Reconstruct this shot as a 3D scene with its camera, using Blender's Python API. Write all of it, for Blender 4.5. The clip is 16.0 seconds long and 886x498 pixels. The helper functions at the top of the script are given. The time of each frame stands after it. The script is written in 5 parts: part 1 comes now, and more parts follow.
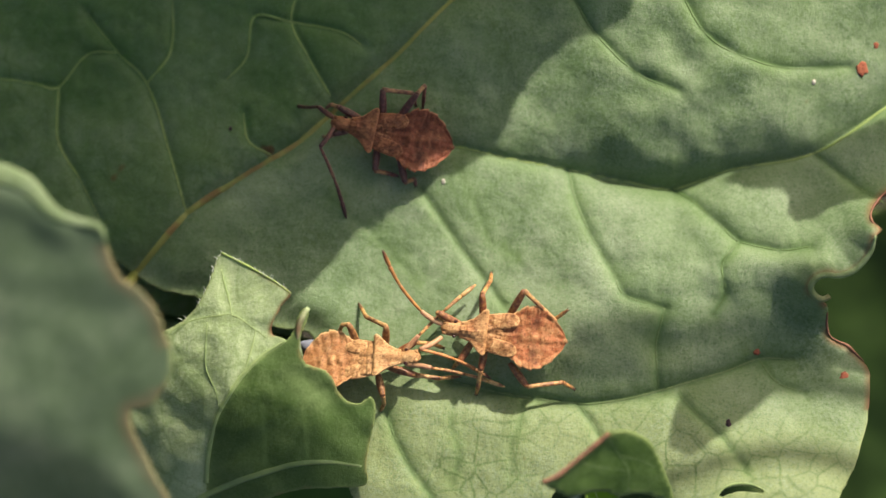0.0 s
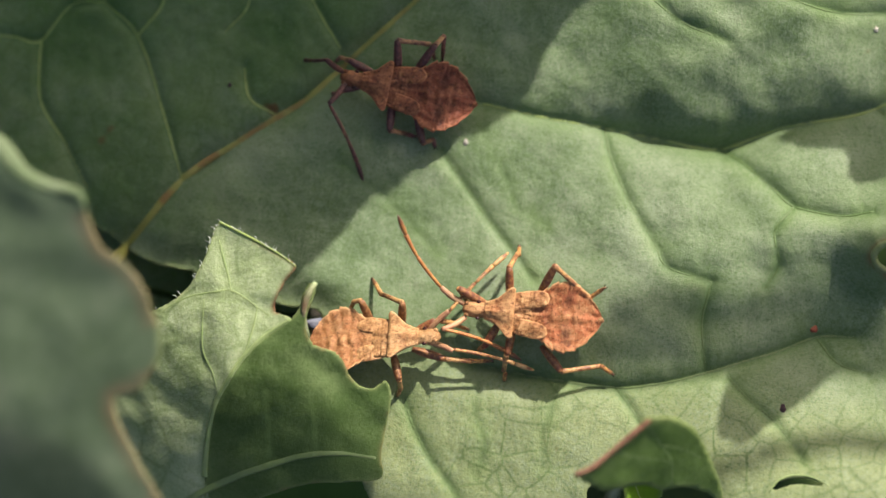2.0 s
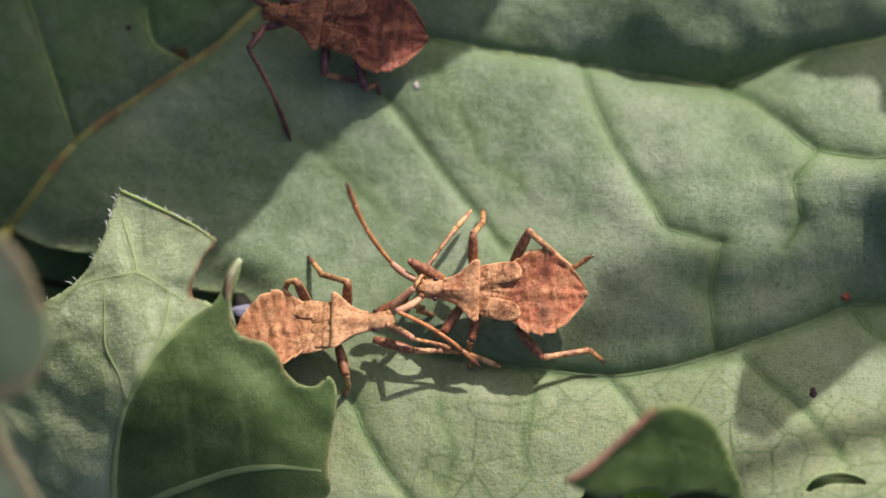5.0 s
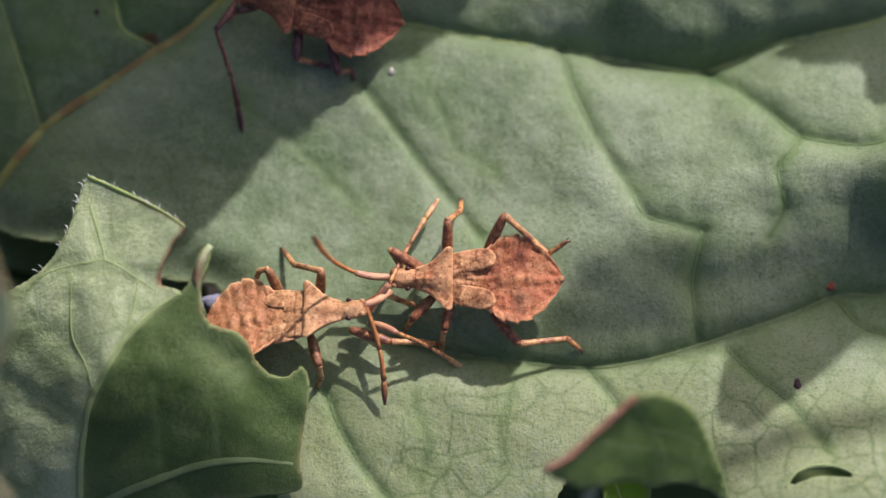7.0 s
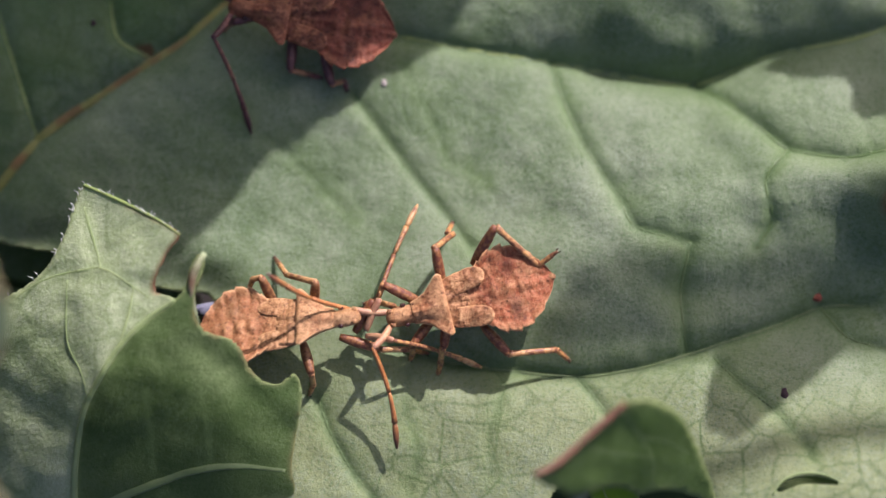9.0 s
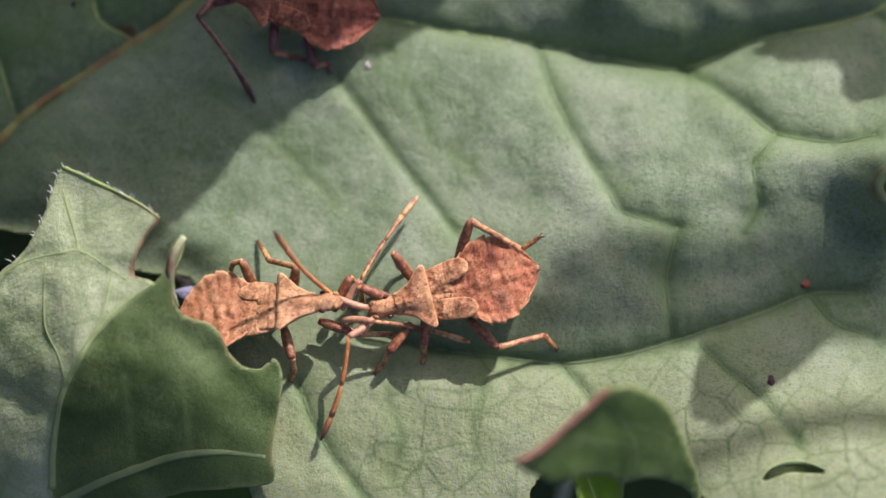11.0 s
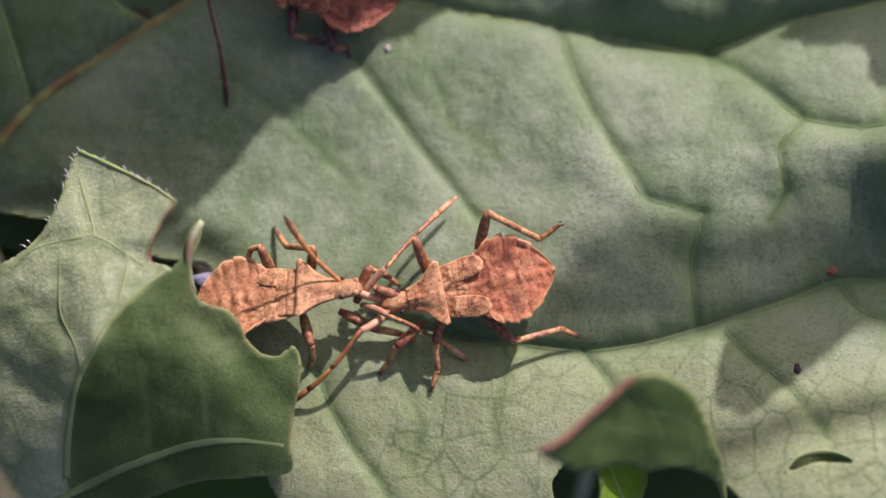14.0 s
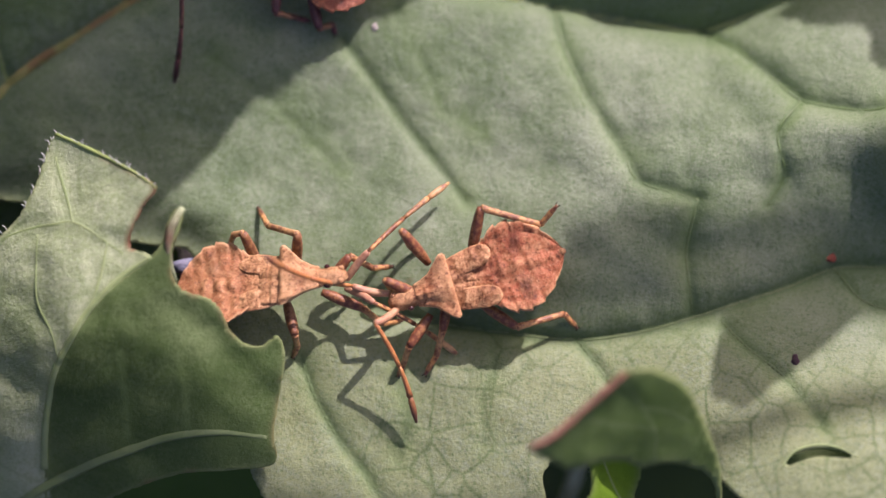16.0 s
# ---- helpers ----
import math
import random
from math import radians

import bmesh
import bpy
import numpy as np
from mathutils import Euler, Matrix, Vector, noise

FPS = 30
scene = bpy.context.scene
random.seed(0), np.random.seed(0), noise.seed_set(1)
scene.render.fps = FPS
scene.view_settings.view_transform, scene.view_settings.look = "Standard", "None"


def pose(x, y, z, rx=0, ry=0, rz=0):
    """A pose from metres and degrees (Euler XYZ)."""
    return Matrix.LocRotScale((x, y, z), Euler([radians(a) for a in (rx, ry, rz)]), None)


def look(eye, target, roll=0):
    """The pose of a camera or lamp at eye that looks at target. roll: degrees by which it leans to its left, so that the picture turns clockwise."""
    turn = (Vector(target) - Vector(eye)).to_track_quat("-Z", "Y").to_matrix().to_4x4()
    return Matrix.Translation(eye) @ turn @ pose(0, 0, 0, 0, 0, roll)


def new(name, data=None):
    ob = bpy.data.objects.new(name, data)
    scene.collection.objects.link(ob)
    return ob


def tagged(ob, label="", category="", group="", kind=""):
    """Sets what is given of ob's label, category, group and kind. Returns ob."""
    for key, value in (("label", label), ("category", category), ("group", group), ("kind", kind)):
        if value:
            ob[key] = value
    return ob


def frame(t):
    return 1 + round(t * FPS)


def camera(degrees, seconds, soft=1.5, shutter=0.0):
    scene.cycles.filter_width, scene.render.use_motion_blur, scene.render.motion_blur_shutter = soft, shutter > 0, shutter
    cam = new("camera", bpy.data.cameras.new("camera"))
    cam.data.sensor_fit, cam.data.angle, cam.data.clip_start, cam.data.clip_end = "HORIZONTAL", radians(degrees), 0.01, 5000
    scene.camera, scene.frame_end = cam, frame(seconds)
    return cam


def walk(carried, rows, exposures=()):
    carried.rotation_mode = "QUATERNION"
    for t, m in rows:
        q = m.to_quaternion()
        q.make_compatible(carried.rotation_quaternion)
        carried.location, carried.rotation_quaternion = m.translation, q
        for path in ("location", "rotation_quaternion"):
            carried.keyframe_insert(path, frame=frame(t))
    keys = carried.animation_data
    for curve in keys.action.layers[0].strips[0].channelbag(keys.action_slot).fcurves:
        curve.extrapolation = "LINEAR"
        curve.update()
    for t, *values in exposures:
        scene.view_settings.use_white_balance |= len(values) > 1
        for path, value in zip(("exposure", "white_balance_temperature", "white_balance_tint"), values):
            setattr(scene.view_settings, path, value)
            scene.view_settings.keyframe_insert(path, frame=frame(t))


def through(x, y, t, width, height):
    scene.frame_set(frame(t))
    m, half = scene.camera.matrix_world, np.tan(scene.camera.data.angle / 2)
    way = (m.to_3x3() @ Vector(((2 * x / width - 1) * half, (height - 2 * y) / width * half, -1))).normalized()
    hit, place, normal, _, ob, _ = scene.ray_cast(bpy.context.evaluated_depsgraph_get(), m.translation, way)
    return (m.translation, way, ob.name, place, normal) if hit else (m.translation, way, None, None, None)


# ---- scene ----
cam = camera(14, 16.0, soft=1.5)

# The hand-held way: eye in millimetres above the leaf, turn in degrees.
PATH = [
    (0.0, 0.018, 0.017, 268.761, -0.395, 0.354, 1.327), (0.5, 1.960, 0.885, 262.383, -0.949, 1.095, 1.610),
    (1.0, 2.169, -0.225, 255.253, -0.960, 1.228, 1.759), (1.5, 0.026, -3.633, 247.036, -0.340, 0.751, 1.472),
    (2.0, 2.530, -1.562, 242.627, -0.566, 1.333, 1.019), (2.5, 2.203, -1.783, 237.272, -0.801, 0.990, 0.967),
    (3.0, 2.108, -1.756, 229.510, -0.517, 1.071, 0.865), (3.5, -0.590, -7.967, 222.814, 0.601, -0.193, 0.544),
    (3.8, -0.753, -10.510, 217.440, 0.233, 0.212, -0.146), (4.0, -4.019, -11.441, 212.904, 0.598, -0.067, -0.425),
    (4.2, -3.646, -11.555, 209.051, 1.853, 0.218, -0.658), (4.5, -3.090, -12.282, 205.879, 1.685, -0.315, -0.546),
    (4.7, 0.410, -7.312, 202.984, 0.325, 0.228, -0.973), (6.8, -0.541, -10.811, 195.772, 1.557, -0.079, -1.064),
    (7.0, 0.680, -11.969, 195.569, 1.585, -0.058, -0.961), (7.5, 1.714, -14.286, 196.605, 2.066, 0.299, -1.057),
    (8.0, 0.067, -14.103, 197.346, 2.360, 0.157, -0.977), (8.5, 0.227, -13.851, 197.342, 2.180, 0.042, -0.823),
    (8.7, 0.212, -13.667, 197.765, 2.198, -0.306, -0.750), (10.8, 0.247, -15.334, 195.492, 2.514, -0.368, -0.686),
    (11.0, 1.903, -14.253, 195.278, 2.162, -0.108, -0.498), (11.5, 1.096, -14.248, 194.185, 1.835, -0.526, -0.479),
    (12.0, 1.576, -16.027, 193.461, 2.320, -0.441, -0.497), (12.5, 2.833, -15.957, 193.847, 2.330, 0.121, -0.487),
    (13.0, 1.064, -15.519, 193.398, 2.039, -0.467, -0.531), (13.5, 2.767, -15.240, 193.882, 2.017, 0.237, -0.495),
    (14.0, 0.465, -14.967, 192.332, 2.189, -0.207, -0.408), (14.5, 1.214, -14.752, 190.815, 1.639, 0.077, -0.339),
    (15.0, -1.081, -13.931, 189.863, 1.726, -0.338, -0.575), (15.5, 0.607, -10.940, 188.535, 1.080, 0.071, -0.328),
    (16.0, 1.298, -10.554, 187.045, 0.661, -0.154, -0.283)]
walk(cam, [(t, pose(x / 1000, y / 1000, z / 1000, rx, ry, rz)) for t, x, y, z, rx, ry, rz in PATH],
     exposures=[(0.0, 0.48, 6650, 9), (3.5, 0.37, 6150, 22), (7.0, 0.14, 5850, 31), (11.0, 0.27, 5750, 35), (14.0, 0.2, 5900, 42), (16.0, 0.26, 5950, 44)])

# ---- light: one low sun from beyond the top of the leaf, clear sky ----
MM = 0.001
SUN_ELEV, SUN_TO = radians(33), Vector((0.45, 0.89)).normalized()
SUN_DIR = Vector((SUN_TO.x * math.cos(SUN_ELEV), SUN_TO.y * math.cos(SUN_ELEV), math.sin(SUN_ELEV)))
SHADE = 1 / math.tan(SUN_ELEV)

world = bpy.data.worlds.new("sky")
scene.world = world
world.use_nodes = True
wn, wl = world.node_tree.nodes, world.node_tree.links
sky = wn.new("ShaderNodeTexSky")
sky.sky_type, sky.sun_disc = "NISHITA", False
sky.sun_elevation, sky.sun_rotation = SUN_ELEV, math.atan2(SUN_TO.x, SUN_TO.y)
sky.air_density, sky.dust_density, sky.ozone_density = 1.0, 5.0, 0.6
wl.new(sky.outputs[0], wn["Background"].inputs[0])
wn["Background"].inputs[1].default_value = 0.12
sun = new("sun", bpy.data.lights.new("sun", "SUN"))
sun.data.energy, sun.data.angle, sun.data.color = 5.5, radians(0.53), (1.0, 0.92, 0.81)
sun.matrix_world = look(SUN_DIR * 3, (0, 0, 0))


# ---- materials ----
class Nodes:
    """A short way to write node trees."""

    def __init__(self, name):
        self.mat = bpy.data.materials.new(name)
        self.mat.use_nodes = True
        self.tree = self.mat.node_tree
        self.tree.nodes.clear()
        self.out = self.tree.nodes.new("ShaderNodeOutputMaterial")
        self.obj = self.tree.nodes.new("ShaderNodeTexCoord").outputs["Object"]

    def put(self, socket, value):
        if isinstance(value, bpy.types.NodeSocket):
            self.tree.links.new(value, socket)
        elif isinstance(value, tuple) and len(value) == 3 and socket.type == "RGBA":
            socket.default_value = (*value, 1)
        else:
            socket.default_value = value

    def noise(self, scale, detail=4.0, rough=0.55, distort=0.0):
        n = self.tree.nodes.new("ShaderNodeTexNoise")
        self.put(n.inputs["Vector"], self.obj)
        n.inputs["Scale"].default_value, n.inputs["Detail"].default_value = scale, detail
        n.inputs["Roughness"].default_value, n.inputs["Distortion"].default_value = rough, distort
        return n.outputs["Fac"]

    def strokes(self, scale, ratio):
        """Noise drawn out along x, as short strokes."""
        v = self.tree.nodes.new("ShaderNodeVectorMath")
        v.operation = "MULTIPLY"
        self.put(v.inputs[0], self.warped(500, 0.0006))
        v.inputs[1].default_value = (1 / ratio, ratio, 1)
        n = self.tree.nodes.new("ShaderNodeTexNoise")
        self.put(n.inputs["Vector"], v.outputs[0])
        n.inputs["Scale"].default_value, n.inputs["Detail"].default_value = scale, 3
        return n.outputs["Fac"]

    def cells(self, scale, warp=None, feature="DISTANCE_TO_EDGE"):
        n = self.tree.nodes.new("ShaderNodeTexVoronoi")
        n.feature = feature
        self.put(n.inputs["Vector"], warp or self.obj)
        n.inputs["Scale"].default_value = scale
        return n.outputs["Distance"]

    def warped(self, scale, amount):
        n = self.tree.nodes.new("ShaderNodeTexNoise")
        self.put(n.inputs["Vector"], self.obj)
        n.inputs["Scale"].default_value = scale
        a = self.tree.nodes.new("ShaderNodeVectorMath")
        a.operation = "MULTIPLY_ADD"
        self.put(a.inputs[0], n.outputs["Color"])
        a.inputs[1].default_value = (amount,) * 3
        self.put(a.inputs[2], self.obj)
        return a.outputs[0]

    def ramp(self, fac, *stops):
        n = self.tree.nodes.new("ShaderNodeValToRGB")
        self.put(n.inputs[0], fac)
        el = n.color_ramp.elements
        while len(el) < len(stops):
            el.new(0.5)
        for e, (at, c) in zip(el, stops):
            e.position, e.color = at, (*c, 1) if isinstance(c, tuple) else (c, c, c, 1)
        return n.outputs[0]

    def mix(self, fac, a, b, how="MIX"):
        n = self.tree.nodes.new("ShaderNodeMix")
        n.data_type, n.blend_type = "RGBA", how
        self.put(n.inputs[0], fac)
        self.put(n.inputs[6], a)
        self.put(n.inputs[7], b)
        return n.outputs[2]

    def math(self, how, a, b=0.0):
        n = self.tree.nodes.new("ShaderNodeMath")
        n.operation = how
        self.put(n.inputs[0], a)
        self.put(n.inputs[1], b)
        return n.outputs[0]

    def attribute(self, name):
        n = self.tree.nodes.new("ShaderNodeAttribute")
        n.attribute_name = name
        return n.outputs["Fac"]

    def random(self):
        return self.tree.nodes.new("ShaderNodeObjectInfo").outputs["Random"]

    def bump(self, height, distance, strength=1.0, under=None):
        n = self.tree.nodes.new("ShaderNodeBump")
        self.put(n.inputs["Height"], height)
        n.inputs["Distance"].default_value, n.inputs["Strength"].default_value = distance, strength
        if under is not None:
            self.put(n.inputs["Normal"], under)
        return n.outputs[0]

    def surface(self, color, rough, normal=None, through=0.0, glow=None, specular=0.5, sheen=0.0, metal=0.0):
        p = self.tree.nodes.new("ShaderNodeBsdfPrincipled")
        self.put(p.inputs["Base Color"], color)
        self.put(p.inputs["Roughness"], rough)
        p.inputs["Specular IOR Level"].default_value = specular
        p.inputs["Sheen Weight"].default_value = sheen
        p.inputs["Metallic"].default_value = metal
        if normal is not None:
            self.put(p.inputs["Normal"], normal)
        shader = p.outputs[0]
        if through:
            t = self.tree.nodes.new("ShaderNodeBsdfTranslucent")
            self.put(t.inputs[0], glow if glow is not None else color)
            if normal is not None:
                self.put(t.inputs["Normal"], normal)
            m = self.tree.nodes.new("ShaderNodeMixShader")
            m.inputs[0].default_value = through
            self.tree.links.new(shader, m.inputs[1])
            self.tree.links.new(t.outputs[0], m.inputs[2])
            shader = m.outputs[0]
        self.tree.links.new(shader, self.out.inputs[0])
        return self.mat


def leaf_material(name, pale, mid, deep, glow, rough=0.5, net=420, net_color=None, through=0.3, soft=1.0, rust=True, gloss=0.22, beside=None, wax=None):
    """Leaf skin: a bloom in patches, a net of fine veins, tiny cells, a few rusty spots."""
    m = Nodes(name)
    patches = m.mix(0.35, m.noise(140, 5, 0.6), m.noise(520, 4, 0.6))
    color = m.ramp(patches, (0.34, deep), (0.51, mid), (0.66, pale))
    sallow = tuple(c * k for c, k in zip(pale, (1.12, 1.05, 0.72)))
    color = m.mix(m.math("MULTIPLY", m.attribute("young"), 0.75), color, sallow)
    wax = wax or tuple(c * 1.12 for c in pale)
    # shade beyond the midrib, painted as deeper green with less bloom
    color = m.mix(m.math("MULTIPLY", m.attribute("shaded"), m.ramp(m.noise(260, 4, 0.6), (0.3, 0.8), (0.7, 0.35))), color, (0.066, 0.142, 0.033))
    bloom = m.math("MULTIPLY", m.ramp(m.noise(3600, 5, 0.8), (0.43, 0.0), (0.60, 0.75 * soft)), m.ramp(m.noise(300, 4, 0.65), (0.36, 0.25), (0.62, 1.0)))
    bloom = m.math("MULTIPLY", bloom, m.math("SUBTRACT", 1.0, m.math("MULTIPLY", m.attribute("shaded"), 0.75)))
    color = m.mix(bloom, color, wax)
    color = m.mix(m.ramp(m.noise(5200, 3, 0.75), (0.37, 0.6 * soft), (0.48, 0.0)), color, deep)
    color = m.mix(m.ramp(m.noise(9500, 2, 0.6), (0.60, 0.0), (0.68, 0.5 * soft)), color, wax)
    color = m.mix(m.math("MULTIPLY", m.attribute("seam"), m.ramp(m.noise(420, 3), (0.35, 0.1), (0.62, 0.5))), color, beside or net_color or deep)
    warp = m.warped(260, 0.0011)
    lines = m.mix(0.5, m.ramp(m.cells(net, warp), (0.0, 0.85), (0.055, 0.0)), m.ramp(m.cells(net * 2.6, warp), (0.0, 0.5), (0.10, 0.0)), "ADD")
    fade = m.math("MULTIPLY", m.ramp(m.noise(95, 2, 0.5), (0.38, 0.12), (0.58, 0.7 * soft)), m.math("SUBTRACT", 1.0, m.attribute("plain")))
    color = m.mix(m.math("MULTIPLY", lines, fade), color, net_color or deep)
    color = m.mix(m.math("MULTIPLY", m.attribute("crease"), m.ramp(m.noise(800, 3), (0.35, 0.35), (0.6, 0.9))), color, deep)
    if rust:
        spots = m.ramp(m.noise(330, 2, 0.4), (0.765, 0.0), (0.80, 0.8))
        color = m.mix(spots, color, (0.16, 0.06, 0.025))
    edge = m.attribute("rim")
    color = m.mix(m.math("MULTIPLY", edge, 0.6), color, (0.30, 0.36, 0.14))
    brown = m.attribute("brown")
    color = m.mix(m.math("MULTIPLY", brown, m.ramp(m.noise(500, 3), (0.25, 0.5), (0.55, 1.0))), color, (0.22, 0.085, 0.05))
    n1 = m.bump(m.cells(net * 1.6, warp), 0.0002, 0.22 * soft)
    n2 = m.bump(m.noise(3300, 4, 0.7), 0.00009, 0.6 * soft, n1)
    n2 = m.bump(m.strokes(1700, 0.8), 0.0001, 0.35 * soft, n2)
    n3 = m.bump(m.noise(8000, 3, 0.7), 0.00005, 0.8 * soft, n2)
    r = m.ramp(m.noise(600, 3), (0.3, rough - 0.08), (0.7, rough + 0.12))
    return m.surface(color, r, n3, through, m.mix(0.5, glow, m.mix(1.0, glow, color, "MULTIPLY")), gloss)


LEAF = leaf_material("dock_leaf", (0.27, 0.335, 0.205), (0.175, 0.245, 0.12), (0.09, 0.155, 0.055), (0.22, 0.40, 0.05), 0.46,
                     net_color=(0.075, 0.135, 0.04), beside=(0.17, 0.27, 0.085), wax=(0.275, 0.345, 0.222))
LEAF_TORN = leaf_material("torn_leaf", (0.52, 0.60, 0.37), (0.40, 0.49, 0.25), (0.26, 0.355, 0.145), (0.22, 0.42, 0.05), 0.52, 300,
                          (0.15, 0.23, 0.08), through=0.34, beside=(0.38, 0.47, 0.22))
LEAF_SOFT = leaf_material("near_leaf", (0.13, 0.165, 0.105), (0.09, 0.13, 0.075), (0.06, 0.095, 0.048), (0.2, 0.36, 0.06), 0.55, 200, soft=0.35,
                          rust=False)
LEAF_UNDER = leaf_material("under_leaf", (0.22, 0.40, 0.02), (0.16, 0.32, 0.014), (0.09, 0.20, 0.01), (0.28, 0.5, 0.03), 0.5, 250, soft=0.5,
                           through=0.4)


LEAF_FACE = leaf_material("upper_face", (0.125, 0.205, 0.05), (0.08, 0.15, 0.03), (0.05, 0.105, 0.018), (0.26, 0.5, 0.03), 0.55, 300, (0.045, 0.09, 0.018),
                          through=0.32, soft=0.7, gloss=0.12, beside=(0.15, 0.23, 0.07))
LEAF_DUSK = leaf_material("torn_face", (0.16, 0.225, 0.085), (0.092, 0.155, 0.042), (0.05, 0.098, 0.02), (0.26, 0.48, 0.04), 0.55, 300, (0.06, 0.115, 0.025),
                          through=0.36, soft=0.8, gloss=0.24, beside=(0.20, 0.30, 0.10))
LEAF_FLAP = leaf_material("flap_face", (0.17, 0.26, 0.075), (0.11, 0.19, 0.04), (0.06, 0.12, 0.02), (0.26, 0.48, 0.04), 0.5, 260, (0.06, 0.115, 0.025),
                          through=0.3, soft=0.8, gloss=0.25, wax=(0.19, 0.27, 0.11))
LEAF_HIGH = leaf_material("high_leaf", (0.20, 0.30, 0.10), (0.15, 0.24, 0.07), (0.10, 0.18, 0.05), (0.55, 0.95, 0.16), 0.5, through=0.6)
# leaf skin for low leaves, their shade put into a near-black green
LEAF_SHADE_DARK = leaf_material("shade_dark_leaf", (0.034, 0.066, 0.012), (0.022, 0.046, 0.008), (0.015, 0.031, 0.005), (0.06, 0.12, 0.01), 0.55, 250, soft=0.5,
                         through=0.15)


def vein_material(name, a, b, rust=0.0):
    m = Nodes(name)
    color = m.ramp(m.noise(700, 4), (0.3, a), (0.7, b))
    if rust:
        spots = m.ramp(m.noise(420, 4, 0.65), (0.50, 0.0), (0.60, rust))
        color = m.mix(m.math("MULTIPLY", spots, m.attribute("brown")), color, (0.26, 0.12, 0.045))
    return m.surface(color, 0.5, m.bump(m.noise(2500, 3), 0.00004), 0.2, (0.3, 0.4, 0.08))


VEIN_PALE = vein_material("pale_vein", (0.26, 0.28, 0.06), (0.36, 0.34, 0.10), 0.85)
VEIN_LIME = vein_material("lime_vein", (0.24, 0.34, 0.08), (0.33, 0.42, 0.13))
VEIN_SOFT = vein_material("soft_vein", (0.19, 0.29, 0.09), (0.29, 0.38, 0.15))
VEIN_FACE = vein_material("face_vein", (0.14, 0.215, 0.07), (0.20, 0.28, 0.105))
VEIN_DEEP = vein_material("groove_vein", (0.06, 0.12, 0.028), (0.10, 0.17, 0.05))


def skin_material(name, light, base, dark, red, pig=1.0, rough=0.5):
    """Bug cuticle: grainy, with darker pits and the marks held in the pigment layer."""
    m = Nodes(name)
    soft = tuple(0.55 * a + 0.45 * b for a, b in zip(base, dark))
    color = m.ramp(m.noise(2200, 6, 0.76), (0.34, soft), (0.49, base), (0.65, light))
    color = m.mix(m.ramp(m.noise(620, 3, 0.5), (0.47, 0.0), (0.70, 0.4)), color, red)
    color = m.mix(m.ramp(m.noise(820, 4, 0.6, 0.6), (0.52, 0.0), (0.62, 0.55)), color, light)
    color = m.mix(m.math("MULTIPLY", m.attribute("flush"), m.ramp(m.noise(1300, 4, 0.65), (0.36, 1.0), (0.62, 0.25))), color, red)
    grain = m.ramp(m.noise(4600, 4, 0.8), (0.38, 0.9), (0.48, 0.0))
    color = m.mix(grain, color, dark)
    specks = m.ramp(m.noise(7000, 2, 0.6), (0.56, 0.0), (0.67, 0.5))
    color = m.mix(specks, color, light)
    marks = m.math("MULTIPLY", m.attribute("mark"), m.ramp(m.noise(1900, 4, 0.7), (0.36, 0.5 * pig), (0.5, pig)))
    color = m.mix(marks, color, tuple(0.1 * a + 0.4 * b for a, b in zip(red, dark)))
    color = m.mix(m.attribute("rim"), color, tuple(min(0.8, c * 1.2) for c in light))
    n1 = m.bump(m.noise(2000, 5, 0.75), 0.00014, 0.75)
    n2 = m.bump(m.noise(8500, 3, 0.7), 0.00006, 0.8, n1)
    return m.surface(color, rough, n2, 0.08, light, 0.28)


TAN = skin_material("tan_cuticle", (0.60, 0.37, 0.17), (0.37, 0.19, 0.072), (0.12, 0.05, 0.02), (0.36, 0.145, 0.055))
RUDDY = skin_material("ruddy_cuticle", (0.57, 0.335, 0.145), (0.34, 0.158, 0.058), (0.105, 0.037, 0.016), (0.37, 0.105, 0.04))
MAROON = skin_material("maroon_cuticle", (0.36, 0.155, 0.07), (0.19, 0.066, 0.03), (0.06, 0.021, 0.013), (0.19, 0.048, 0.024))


def limb_material(name, light, dark, bands=2600):
    """Leg and antenna skin; 'tip' turns it dark, 'pale' bleaches it."""
    m = Nodes(name)
    color = m.ramp(m.noise(bands * 1.5, 4, 0.75), (0.45, dark), (0.56, light))
    color = m.mix(m.attribute("dusk"), color, dark)
    color = m.mix(m.math("MULTIPLY", m.attribute("pale"), m.ramp(m.noise(3600, 3), (0.42, 0.2), (0.55, 1.0))), color, (0.52, 0.33, 0.14))
    color = m.mix(m.attribute("tip"), color, (0.035, 0.014, 0.012))
    return m.surface(color, 0.5, m.bump(m.noise(3800, 3), 0.00005), 0.05, light)


LIMB_TAN = limb_material("tan_limb", (0.55, 0.31, 0.10), (0.17, 0.065, 0.026))
LIMB_RED = limb_material("red_limb", (0.53, 0.275, 0.08), (0.15, 0.046, 0.02))
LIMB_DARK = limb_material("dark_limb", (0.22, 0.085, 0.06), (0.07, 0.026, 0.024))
FEELER_BASE = limb_material("pink_feeler_base", (0.44, 0.235, 0.13), (0.35, 0.165, 0.09), 2500)
FEELER = limb_material("orange_feeler", (0.50, 0.22, 0.06), (0.36, 0.13, 0.035), 1200)


def plain(name, a, b, scale, rough, bump=0.0001):
    m = Nodes(name)
    return m.surface(m.ramp(m.noise(scale, 5), (0.3, a), (0.7, b)), rough, m.bump(m.noise(scale * 3, 3), bump))


